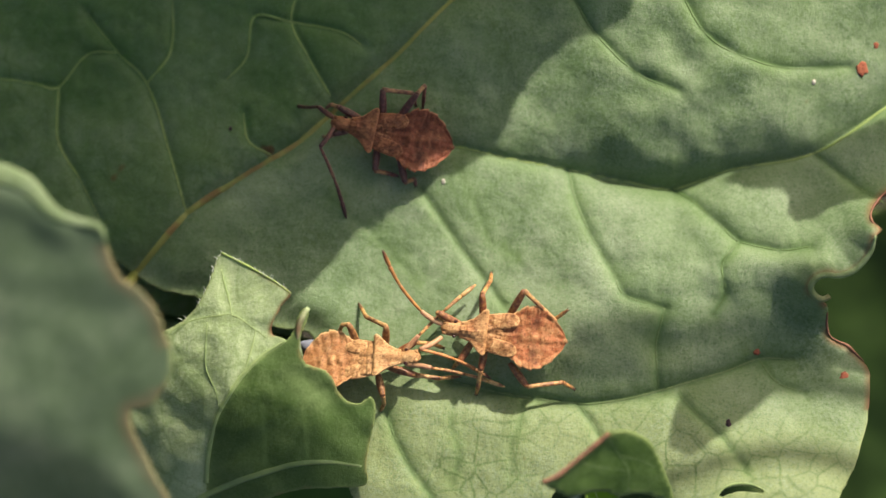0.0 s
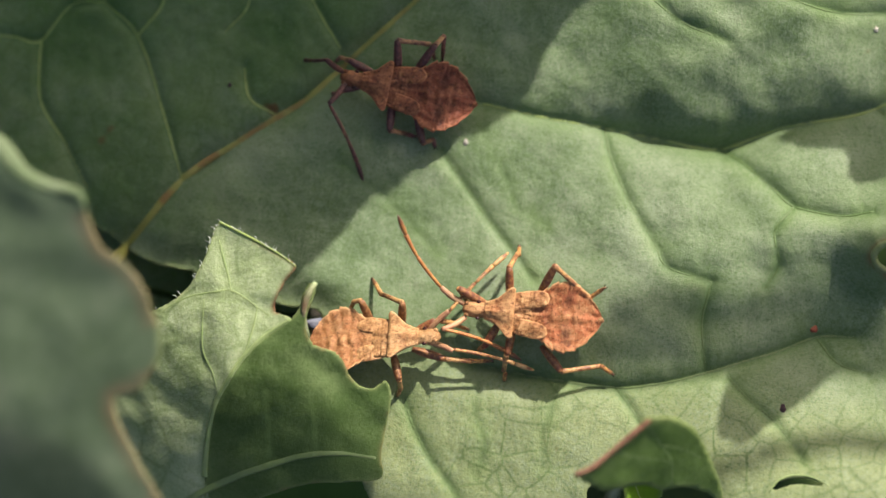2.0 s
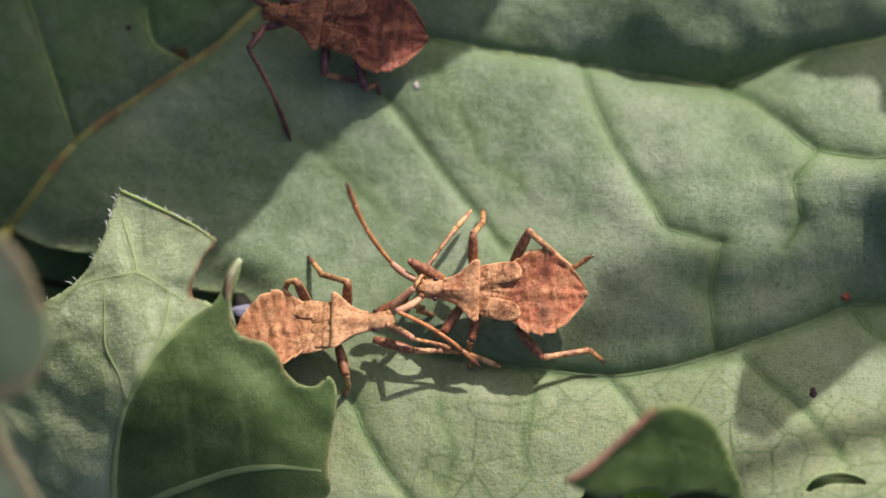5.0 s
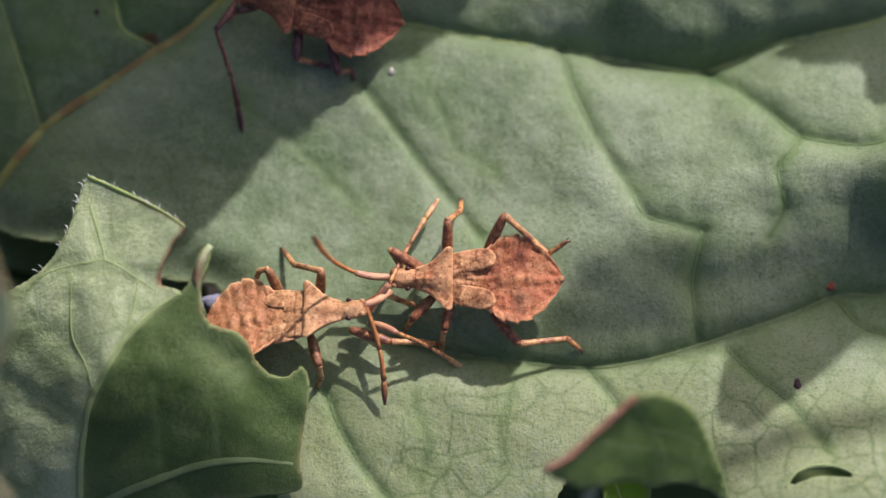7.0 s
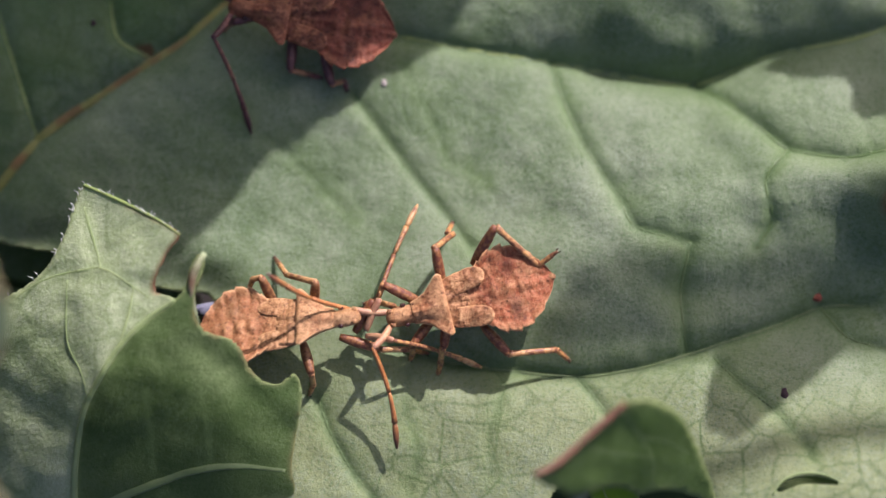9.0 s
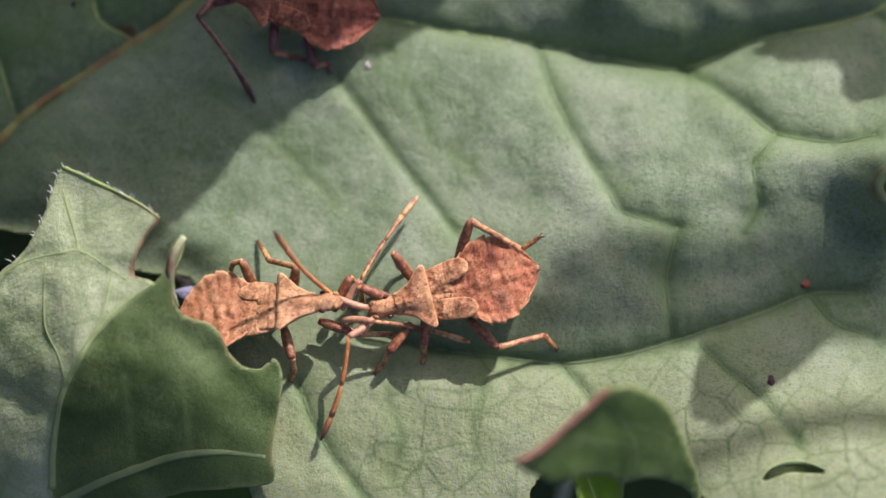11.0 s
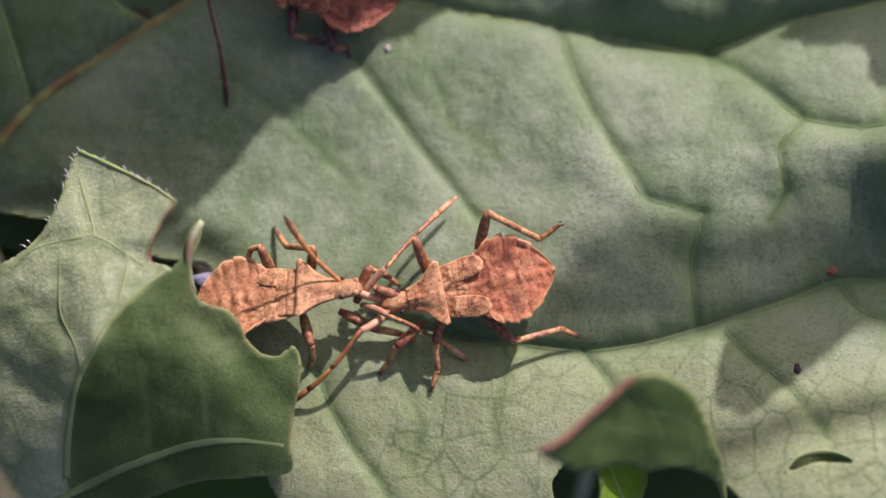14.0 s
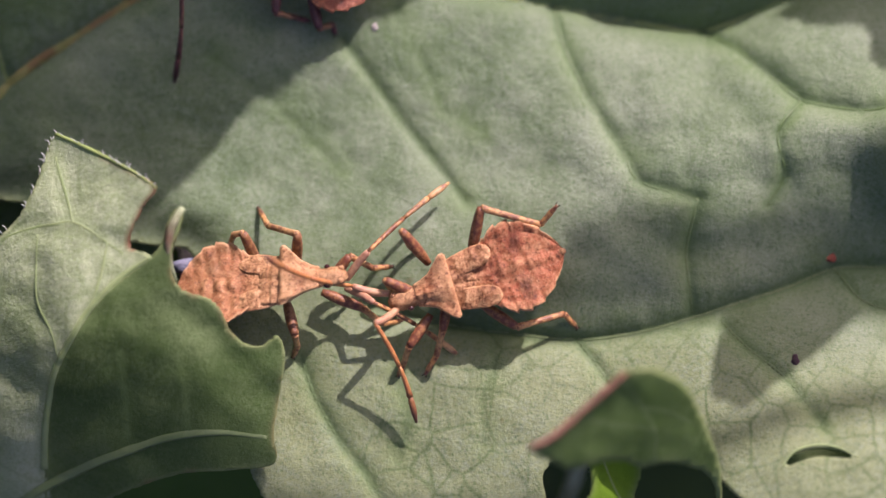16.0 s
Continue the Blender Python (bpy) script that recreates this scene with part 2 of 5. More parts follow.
EYE = plain("eye", (0.03, 0.012, 0.01), (0.07, 0.025, 0.02), 3000, 0.2, 0.00001)
SOIL = plain("soil", (0.018, 0.016, 0.010), (0.045, 0.038, 0.022), 60, 0.9, 0.01)
CRUMB = plain("crumb", (0.30, 0.28, 0.22), (0.50, 0.47, 0.40), 3000, 0.7)
RUST = plain("rust_spot", (0.20, 0.05, 0.02), (0.34, 0.10, 0.045), 2500, 0.8)
DRIED = plain("dried_margin", (0.10, 0.042, 0.024), (0.26, 0.115, 0.065), 1400, 0.8)
FRASS = plain("frass", (0.02, 0.012, 0.012), (0.07, 0.03, 0.03), 3000, 0.7)
HAIR = plain("hair", (0.55, 0.6, 0.5), (0.7, 0.75, 0.65), 800, 0.6, 0.00001)
STALK = plain("stalk", (0.33, 0.38, 0.22), (0.45, 0.50, 0.33), 400, 0.6)
DEW = plain("pale_scrap", (0.10, 0.11, 0.14), (0.22, 0.23, 0.28), 900, 0.35)


# ---- mesh helpers ----
def link_mesh(name, verts, faces, mat, parent=None, label="", layers=None, smooth=True):
    """One mesh object; verts in millimetres. layers: name -> value per vertex."""
    me = bpy.data.meshes.new(name)
    me.from_pydata([tuple(c * MM for c in v) for v in verts], [], faces)
    for key, values in (layers or {}).items():
        me.attributes.new(key, "FLOAT", "POINT").data.foreach_set("value", np.asarray(values, np.float32))
    if smooth:
        me.polygons.foreach_set("use_smooth", [True] * len(me.polygons))
    me.materials.append(mat)
    me.update()
    ob = new(name, me)
    if parent:
        ob.parent = parent
    if label:
        tagged(ob, label)
    return ob


def thing(name, label, category, m=None, group="", kind=""):
    ob = new(name)
    ob.empty_display_size = 0.002
    if m:
        ob.matrix_basis = m
    return tagged(ob, label, category, group, kind)


def smooth_line(points, step, closed=False):
    """Catmull-Rom through the points (2D or 3D), resampled to about that step."""
    p = np.array(points, float)
    n, out = len(p), []
    for i in range(n if closed else n - 1):
        a, b = p[i], p[(i + 1) % n]
        a0 = p[i - 1] if closed or i > 0 else 2 * a - b
        b1 = p[(i + 2) % n] if closed or i + 2 < n else 2 * b - a
        k = max(2, int(np.linalg.norm(b - a) / step))
        for s in np.arange(k) / k:
            out.append(0.5 * (2 * a + (b - a0) * s + (2 * a0 - 5 * a + 4 * b - b1) * s**2 + (3 * a - a0 - 3 * b + b1) * s**3))
    if not closed:
        out.append(p[-1])
    return np.array(out)


def far_from(xy, line):
    """Distance of each point of xy to a polyline, and the nearest place."""
    best, near = np.full(len(xy), 1e9), np.zeros_like(xy)
    for a, b in zip(line[:-1], line[1:]):
        d = b - a
        s = np.clip(((xy - a) @ d) / max(d @ d, 1e-12), 0, 1)
        q = a + s[:, None] * d
        r = np.hypot(*(xy - q).T)
        m = r < best
        best[m], near[m] = r[m], q[m]
    return best, near


def inside(xy, ring):
    x, y = xy.T
    hit = np.zeros(len(xy), bool)
    for (x0, y0), (x1, y1) in zip(ring, np.roll(ring, -1, 0)):
        if y0 != y1:
            hit ^= ((y0 > y) != (y1 > y)) & (x < (x1 - x0) * (y - y0) / (y1 - y0) + x0)
    return hit


def wave(xy, size, seed):
    """Smooth noise from -1 to 1 with features of that size."""
    return np.array([noise.noise((x / size + seed * 7.3, y / size - seed * 3.1, seed)) for x, y in xy])


def blade(name, ring, height, step, mat, parent, ragged=0.12, brown=None, thick=0.22, rim=0.5, label="", hole=None, seam=None, more=None):
    """A leaf blade: a fine sheet inside the ring, raised by height(xy), with a ragged rim and real thickness."""
    ring = smooth_line(ring, 0.35, True)
    seed = len(ring) % 17 + 1
    ring = ring + np.stack([wave(ring, 0.9, seed), wave(ring, 0.9, seed + 5)], 1) * ragged
    lo, hi = ring.min(0) - step, ring.max(0) + step
    nx, ny = (int(v) + 2 for v in (hi - lo) / step)
    gx, gy = np.meshgrid(lo[0] + np.arange(nx) * step, lo[1] + np.arange(ny) * step, indexing="ij")
    xy = np.stack([gx.ravel(), gy.ravel()], 1)
    ins = inside(xy, ring)
    closed = np.vstack([ring, ring[:1]])
    if hole is not None:
        gap = smooth_line(hole, 0.2, True)
        ins &= ~inside(xy, gap)
    i, j = np.meshgrid(np.arange(nx - 1), np.arange(ny - 1), indexing="ij")
    quad = np.stack([i * ny + j, (i + 1) * ny + j, (i + 1) * ny + j + 1, i * ny + j + 1], -1).reshape(-1, 4)
    quad = quad[ins[quad].sum(1) >= 2]
    used = np.unique(quad)
    out = used[~ins[used]]
    away, near = far_from(xy[out], closed)
    if hole is not None:
        away2, near2 = far_from(xy[out], np.vstack([gap, gap[:1]]))
        near[away2 < away] = near2[away2 < away]
    xy[out] = near
    again = np.full(len(xy), -1)
    again[used] = np.arange(len(used))
    xy = xy[used]
    dist, _ = far_from(xy, closed)
    z = height(xy)
    layers = {"seam": seam(xy) if seam else np.zeros(len(xy)), "rim": np.clip(1 - dist / rim, 0, 1) ** 2, "brown": brown(xy, dist) if brown else np.zeros(len(xy))}
    layers.update(more(xy) if more else {})
    ob = link_mesh(name, np.column_stack([xy, z]), again[quad].tolist(), mat, parent, label, layers)
    sol = ob.modifiers.new("thickness", "SOLIDIFY")
    sol.thickness, sol.offset = thick * MM, -1
    return ob


def tube(name, line, radii, mat, parent, label="", n=8, flat=1.0, layers=None):
    """A tapered round strip along a 3D line in millimetres; flat squeezes it in height."""
    line = np.array(line, float)
    radii = np.interp(np.linspace(0, 1, len(line)), np.linspace(0, 1, len(radii)), radii)
    verts, faces = [], []
    for k, c in enumerate(line):
        d = line[min(k + 1, len(line) - 1)] - line[max(k - 1, 0)]
        d = d / max(np.linalg.norm(d), 1e-9)
        side = np.cross((0, 0, 1.0) if abs(d[2]) < 0.95 else (0, 1.0, 0), d)
        side /= np.linalg.norm(side)
        up = np.cross(d, side)
        for a in np.arange(n) * 2 * math.pi / n:
            verts.append(c + radii[k] * (math.cos(a) * side + flat * math.sin(a) * up))
    for k in range(len(line) - 1):
        for a in range(n):
            b = (a + 1) % n
            faces.append((k * n + a, k * n + b, (k + 1) * n + b, (k + 1) * n + a))
    faces += [tuple(range(n))[::-1], tuple((len(line) - 1) * n + a for a in range(n))]
    lay = {key: np.repeat(np.interp(np.linspace(0, 1, len(line)), np.linspace(0, 1, len(v)), v), n) for key, v in (layers or {}).items()}
    return link_mesh(name, verts, faces, mat, parent, label, lay)


def vein(parent, points, radii, height, mat, rise=0.3, brown=(0, 0), name="vein", label="", flat=0.7):
    """A vein lying in a blade's surface."""
    line = smooth_line(points, 0.2)
    line = line + np.stack([wave(line, 2.2, 3), wave(line, 2.2, 8)], 1) * 0.05
    z = height(line) - rise * np.interp(np.linspace(0, 1, len(line)), np.linspace(0, 1, len(radii)), radii)
    return tube(name, np.column_stack([line, z]), radii, mat, parent, label, 8, flat, {"brown": brown})


def blob(name, at, size, mat, parent=None, label="", seed=0, lump=0.25):
    """A small uneven lump; at and size in millimetres."""
    bm = bmesh.new()
    bmesh.ops.create_icosphere(bm, subdivisions=2, radius=1)
    verts = []
    for v in bm.verts:
        k = 1 + lump * noise.noise(v.co * 1.6 + Vector((seed * 3.7, 0, 0)))
        verts.append(tuple(a + s * c * k for a, s, c in zip(at, size, v.co)))
    faces = [tuple(v.index for v in f.verts) for f in bm.faces]
    bm.free()
    return link_mesh(name, verts, faces, mat, parent, label)


# ---- the main dock leaf ----
def base_height(xy):
    """The broad lie of the leaf: a low shelf, rising towards the near margin."""
    x, y = xy.T
    return -1.5 + 2.4 / (1 + np.exp((y + 7.2) / 2.3)) + 6.0 / (1 + np.exp((y + 16.5) / 2.6)) / (1 + np.exp(-(x - 14) / 3.0))


MIDRIB = [(-24.61, -4.22), (-20.87, 0.34), (-16.71, 3.23), (-12.54, 5.86), (-9.64, 8.64), (-5.50, 12.46), (-1.36, 16.78), (2.77, 20.90)]
SIDE_RIB = [(-10.05, 7.91), (-5.78, 6.40), (-1.11, 5.87), (3.35, 4.96), (7.60, 4.30), (11.63, 3.54), (15.45, 2.95), (19.65, 4.49), (25.96, 5.91), (31.29, 9.50), (35.10, 12.54)]
LOWER_RIB = [(-1.67, -11.39), (1.36, -12.20), (4.54, -12.71), (8.78, -13.15), (11.94, -12.74), (14.66, -12.03), (17.08, -11.26), (19.53, -10.48), (22.01, -9.52), (24.68, -9.41)]
FORK_RIB = [(15.53, 2.97), (17.06, 2.04), (18.87, 0.46), (20.37, -0.81), (23.43, -1.40), (25.60, -1.06)]
FURROWS = [
    [(7.67, 4.19), (8.10, 2.35), (9.28, -0.47), (11.04, -3.30), (11.91, -4.94), (14.93, -5.92)],
    [(-3.33, 2.54), (-1.51, 0.02), (-0.30, -1.71), (1.20, -3.60), (3.00, -5.96)],
    [(20.37, -0.81), (19.07, -2.51), (19.42, -4.69), (18.57, -6.23)],
    [(14.93, -5.86), (14.35, -8.62), (14.66, -12.03)],
    [(8.63, -13.08), (9.95, -14.77), (10.96, -16.44), (10.31, -19.15)],
    [(16.14, -12.30), (17.27, -13.52), (19.28, -15.20), (20.99, -17.46)],
    [(22.01, -9.52), (23.38, -11.21), (25.44, -11.85)],
    [(-5.51, -14.06), (-4.78, -16.05), (-3.60, -18.19), (-2.11, -20.03), (-0.94, -22.32)],
    [(7.20, 17.83), (9.27, 14.49), (12.30, 11.60), (15.71, 10.20)],
    [(15.32, 18.01), (17.30, 14.67), (19.87, 13.04), (23.49, 12.19), (28.34, 12.39)],
    [(25.96, 5.91), (28.97, 3.52), (30.89, 2.30)],
]
FAINT = [
    [(-0.68, 4.05), (0.68, 1.70), (1.92, -1.34), (4.00, -2.31)],
    [(-9.83, 1.56), (-7.38, -0.34), (-5.85, -1.83), (-4.63, -3.10), (-3.41, -4.46)],
    [(4.54, -12.71), (4.51, -14.53), (3.72, -16.34), (3.98, -18.46)],
    [(-0.48, -12.93), (-0.66, -15.05), (0.06, -17.19), (-0.58, -19.30)],
]
LIME = [
    [(-20.87, 0.34), (-22.26, 4.88), (-24.20, 10.04), (-26.46, 12.32), (-28.86, 15.31)],
    [(-24.20, 10.04), (-22.44, 12.58), (-22.41, 16.73)],
    [(-37.65, 10.45), (-35.10, 10.17), (-32.55, 9.85), (-30.85, 9.64), (-28.78, 12.14), (-26.46, 12.32)],
    [(-30.85, 9.64), (-30.75, 5.53), (-28.98, 2.61), (-27.40, -0.32)],
    [(-10.29, 9.39), (-12.06, 12.31), (-13.39, 14.90), (-12.93, 17.37)],
    [(-13.39, 14.90), (-16.15, 15.26), (-16.71, 12.20), (-18.15, 10.48)],
    [(-13.39, 14.90), (-9.77, 14.27), (-8.05, 13.25)],
    [(-14.63, 4.84), (-16.35, 5.86), (-16.83, 7.97)],
]
LIP = [(29.89, -0.15), (29.61, -1.39), (28.60, -2.65), (27.39, -3.13), (26.50, -3.07), (25.77, -3.29), (25.37, -3.88), (25.60, -4.52), (26.24, -4.88), (26.81, -4.62)]
LEFT_EDGE = [(-28.35, -2.88), (-24.82, -4.31), (-22.32, -5.43), (-19.77, -5.95), (-16.77, -7.22), (-13.80, -7.99), (-11.48, -8.35)]
CURL_RIDGE = [(18.07, -2.64), (21.44, -1.93), (25.24, -1.55), (28.60, -0.29), (31.12, 1.24), (34.48, 2.38)]

LEAF_RING = ([(-24.82, -4.31), (-22.32, -5.43), (-19.77, -5.95), (-16.77, -7.22), (-13.80, -7.99), (-11.48, -8.35), (-10.29, -10.41), (-9.03, -13.73)]
             + [(-8.58, -17.77), (-7.68, -20.76), (-5.32, -23.82), (-3.36, -27.73), (1.58, -29.75), (6.87, -28.12), (7.73, -23.83), (6.94, -19.86), (9.91, -17.89), (14.10, -18.55), (16.47, -20.90), (18.86, -22.46), (21.69, -22.79)]
             + [(25.20, -22.67), (28.40, -17.84), (29.94, -13.50), (30.13, -10.04), (29.57, -9.36), (28.51, -8.32), (27.85, -8.09), (27.15, -7.61), (26.88, -6.29), (26.81, -5.37), (26.32, -5.08), (26.89, -4.66), (26.17, -4.64), (25.44, -4.37), (25.37, -3.84), (25.77, -3.29), (26.50, -3.07), (27.39, -3.17), (28.60, -2.73), (29.54, -1.56), (29.86, -0.23), (30.50, 0.30), (29.82, 0.92), (30.01, 1.94), (30.80, 2.72), (32.74, 4.88), (38.93, 11.36), (36.47, 26.10), (2.54, 30.83), (-27.04, 28.89), (-48.13, 24.19), (-52.89, 9.26), (-45.36, -1.16), (-34.70, -2.60), (-29.24, -2.06), (-26.22, -3.33)])


def leaf_height(xy):
    z = base_height(xy)
    for line, depth, width in ((MIDRIB, 1.0, 1.5), (SIDE_RIB, 0.5, 1.2), (LOWER_RIB, 0.95, 1.6), (FORK_RIB, 0.45, 1.0)):
        d, _ = far_from(xy, np.array(line))
        z += 0.25 - depth * np.exp(-(d / width) ** 1.3)
    # the swell between the side rib and the lower rib, and its long slope down to the lower rib
    x, y = xy.T
    d, near = far_from(xy, np.array(LOWER_RIB))
    north = (y > near[:, 1]) / (1 + np.exp(-(x - 8.0) / 2.0)) / (1 + np.exp((x - 23) / 1.5))
    q, beside = far_from(xy, np.array(SIDE_RIB))
    z += 2.7 * north * (1 - np.exp(-(d / 4.2) ** 1.6)) * (1 - np.exp(-(q / 3.0) ** 1.4)) + north * (0.45 * wave(xy, 2.6, 12) - 1.0) * (1 - np.exp(-(d / 2.5) ** 2))
    above = (y > beside[:, 1]) / (1 + np.exp(-(x - 6) / 2.0))
    z += above * 0.42 * (1 - np.exp(-(q / 3.2) ** 1.3))
    # every field between the veins swells like a cushion, with a crease where two meet
    least = np.full(len(xy), 1e9)
    for line in FURROWS + LIME + [SIDE_RIB, LOWER_RIB, FORK_RIB, MIDRIB]:
        d, _ = far_from(xy, np.array(line))
        least = np.minimum(least, d)
        z -= 0.10 * np.exp(-(d / 0.4) ** 1.4)
    z += 0.23 * (1 - np.exp(-least / 0.35)) - 0.1
    for line in FAINT:
        d, _ = far_from(xy, np.array(line))
        z -= 0.08 * np.exp(-d / 0.3)
    d, near = far_from(xy, np.array(CURL_RIDGE))
    grow = np.clip((near[:, 0] - 17) / 10, 0, 1)
    z += 2.7 * grow * np.exp(-(d / 2.4) ** 2)
    d, _ = far_from(xy, np.array(LIP))
    z += 3.7 * np.exp(-(d / 1.6) ** 1.5)
    # beyond the midrib the blade leans away
    d, near = far_from(xy, np.array(MIDRIB))
    beyond = (xy - near) @ np.array([-0.64, 0.77]) > 0
    z -= 2.6 * beyond * (1 - np.exp(-((d / 6.0) ** 1.3)))
    d, _ = far_from(xy, np.array(LEFT_EDGE))
    z -= 1.3 * np.exp(-(d / 1.6) ** 2)
    return z + 0.34 * wave(xy, 5.5, 2) + 0.13 * wave(xy, 2.1, 4) + 0.05 * wave(xy, 0.8, 6)


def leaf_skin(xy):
    """Where the skin is creased, where its net of veins is hidden by the bloom, where it is younger and yellower, and
    where shade beyond the midrib is painted in.
    """
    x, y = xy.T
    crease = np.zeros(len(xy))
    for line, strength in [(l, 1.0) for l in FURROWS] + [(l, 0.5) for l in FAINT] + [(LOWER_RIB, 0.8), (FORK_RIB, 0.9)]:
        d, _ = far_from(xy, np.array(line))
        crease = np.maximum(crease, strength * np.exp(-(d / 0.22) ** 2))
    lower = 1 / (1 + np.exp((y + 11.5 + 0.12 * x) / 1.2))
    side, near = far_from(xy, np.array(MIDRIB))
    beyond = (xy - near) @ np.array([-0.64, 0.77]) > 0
    return {"crease": crease, "plain": np.where(beyond, 0.25, 0.82 * (1 - lower)), "young": lower, "shaded": beyond * (1 - np.exp(-(side / 1.2)))}


def leaf_seam(xy):
    """Greener skin close along the veins."""
    out = np.zeros(len(xy))
    for line in FURROWS + FAINT + [LOWER_RIB, FORK_RIB, SIDE_RIB]:
        d, _ = far_from(xy, np.array(line))
        out = np.maximum(out, np.exp(-(d / 0.8) ** 2))
    return out


def leaf_brown(xy, dist):
    """Rusty withered margin along the chewed right-hand side."""
    x, y = xy.T
    return np.clip(1 - dist / 0.5, 0, 1) * (x > 20) * (y > -13) * (wave(xy, 2.5, 9) > -0.35)


dock_leaf = thing("dock_leaf", "broad grey-green dock leaf with sunken veins and chewed margin", "leaf")
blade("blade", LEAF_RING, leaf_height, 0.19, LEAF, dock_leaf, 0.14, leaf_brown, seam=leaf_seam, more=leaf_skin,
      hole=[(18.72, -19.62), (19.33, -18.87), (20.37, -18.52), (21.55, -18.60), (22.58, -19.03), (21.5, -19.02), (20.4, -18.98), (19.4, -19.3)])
vein(dock_leaf, [(18.72, -19.58), (19.33, -18.80), (20.37, -18.44), (21.55, -18.52), (22.58, -19.0)], (0.04, 0.07, 0.07, 0.03), leaf_height, VEIN_SOFT, -0.2, name="turned_edge", label="yellow-green lip of a slit in the blade", flat=0.7)
tube("petiole", smooth_line([(*MIDRIB[0], leaf_height(np.array(MIDRIB[:1]))[0] - 0.3), (MIDRIB[0][0] - 2, MIDRIB[0][1] - 3, -5), (MIDRIB[0][0] - 6, MIDRIB[0][1] - 9, -60), (MIDRIB[0][0] - 8, MIDRIB[0][1] - 12, -262)], 4),
     (0.42, 1.2, 2.0), VEIN_PALE, dock_leaf)
vein(dock_leaf, MIDRIB, (0.3, 0.27, 0.23, 0.18), leaf_height, VEIN_PALE, -0.35, (0.9, 0.9, 0.6, 0.2, 0), "midrib", "yellow-green midrib with rusty spots", 0.28)
vein(dock_leaf, SIDE_RIB, (0.13, 0.11, 0.1, 0.1, 0.1), leaf_height, VEIN_LIME, -0.3, flat=0.5)
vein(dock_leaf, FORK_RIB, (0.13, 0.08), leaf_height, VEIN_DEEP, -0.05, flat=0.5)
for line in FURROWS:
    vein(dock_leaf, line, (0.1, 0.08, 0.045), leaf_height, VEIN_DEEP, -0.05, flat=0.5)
for line in LIME:
    vein(dock_leaf, line, (0.08, 0.07, 0.05), leaf_height, VEIN_LIME, -0.5, flat=0.5)
vein(dock_leaf, LOWER_RIB, (0.05, 0.08, 0.07, 0.04), leaf_height, VEIN_FACE, -0.6, flat=0.6)


tube("curled_margin", smooth_line([(*p, z + 0.1) for p, z in zip(LIP, leaf_height(np.array(LIP)))], 0.2), (0.1, 0.16, 0.2, 0.22, 0.22, 0.22, 0.24, 0.24, 0.2), LEAF, dock_leaf,
     "pale leaf margin curled into a loop", 10, 0.9, {"brown": (0, 0, 0, 0, 0, 0.1, 0.4), "rim": (0.5, 0.5)})
for spots in ([(31.17, 3.23), (30.47, 2.50), (29.85, 1.64), (29.77, 0.92), (30.29, 0.38)], [(26.85, -5.87), (26.92, -6.83), (27.19, -7.61), (27.85, -8.04), (28.51, -8.28), (29.12, -8.88), (29.73, -9.44)]):
    tube("dried_margin", smooth_line([(*p, leaf_height(np.array([p]))[0] + 0.05) for p in spots], 0.25), (0.05, 0.1, 0.06, 0.11, 0.04), DRIED, dock_leaf, "red-brown dried margin")

# rusty spots, a crumb and droppings on the blade
for x, y, s, mat, name, label in [
    (*(29.28, 12.24), 0.42, RUST, "rust_spot", "rust-red fungus spot on the dock leaf"),
    (*(30.29, 14.04), 0.2, RUST, "rust_spot", "rust-red fungus spot on the dock leaf"),
    (*(28.24, -10.58), 0.3, RUST, "rust_spot", "rust-red fungus spot on the dock leaf"),
    (*(21.82, -8.88), 0.26, RUST, "rust_spot", "rust-red fungus spot on the dock leaf"),
    (*(-1.68, 3.15), 0.16, CRUMB, "crumb", "tiny off-white crumb lying on the dock leaf"),
    (*(25.71, 11.19), 0.16, CRUMB, "crumb", "tiny off-white crumb lying on the dock leaf"),
    (*(-17.73, 6.76), 0.14, FRASS, "dropping", "tiny dark dropping on the dock leaf"),
    (*(19.70, -14.17), 0.22, FRASS, "dropping", "dark purplish dropping on the dock leaf"),
]:
    z = leaf_height(np.array([[x, y]]))[0]
    flat = 0.1 if mat is RUST else 0.5
    tagged(blob(name, (x, y, z + s * flat * 0.6), (s, s * 1.3, s * flat), mat, None, label, int(abs(x) * 10) % 9, 0.5), category=name.replace("_", " "))


# ---- the torn leaf that stands up in front ----
FOLD_LINE = [(-12.87, -8.76), (-14.50, -9.93), (-15.90, -11.31), (-16.94, -12.88), (-17.74, -14.27), (-18.27, -15.85), (-18.63, -17.85), (-18.77, -19.64), (-18.96, -22.91)]
FOLD = np.array(FOLD_LINE)
PALE_RING = ([(-17.85, -2.53), (-15.98, -3.34), (-13.90, -4.39), (-12.57, -5.31), (-13.34, -6.43), (-14.02, -8.21)] + FOLD_LINE
             + [(-25.24, -24.20), (-29.84, -16.80), (-27.43, -11.57), (-23.88, -9.28), (-22.10, -8.42)] + [(-20.37, -7.36), (-19.15, -5.74), (-18.37, -3.66)])
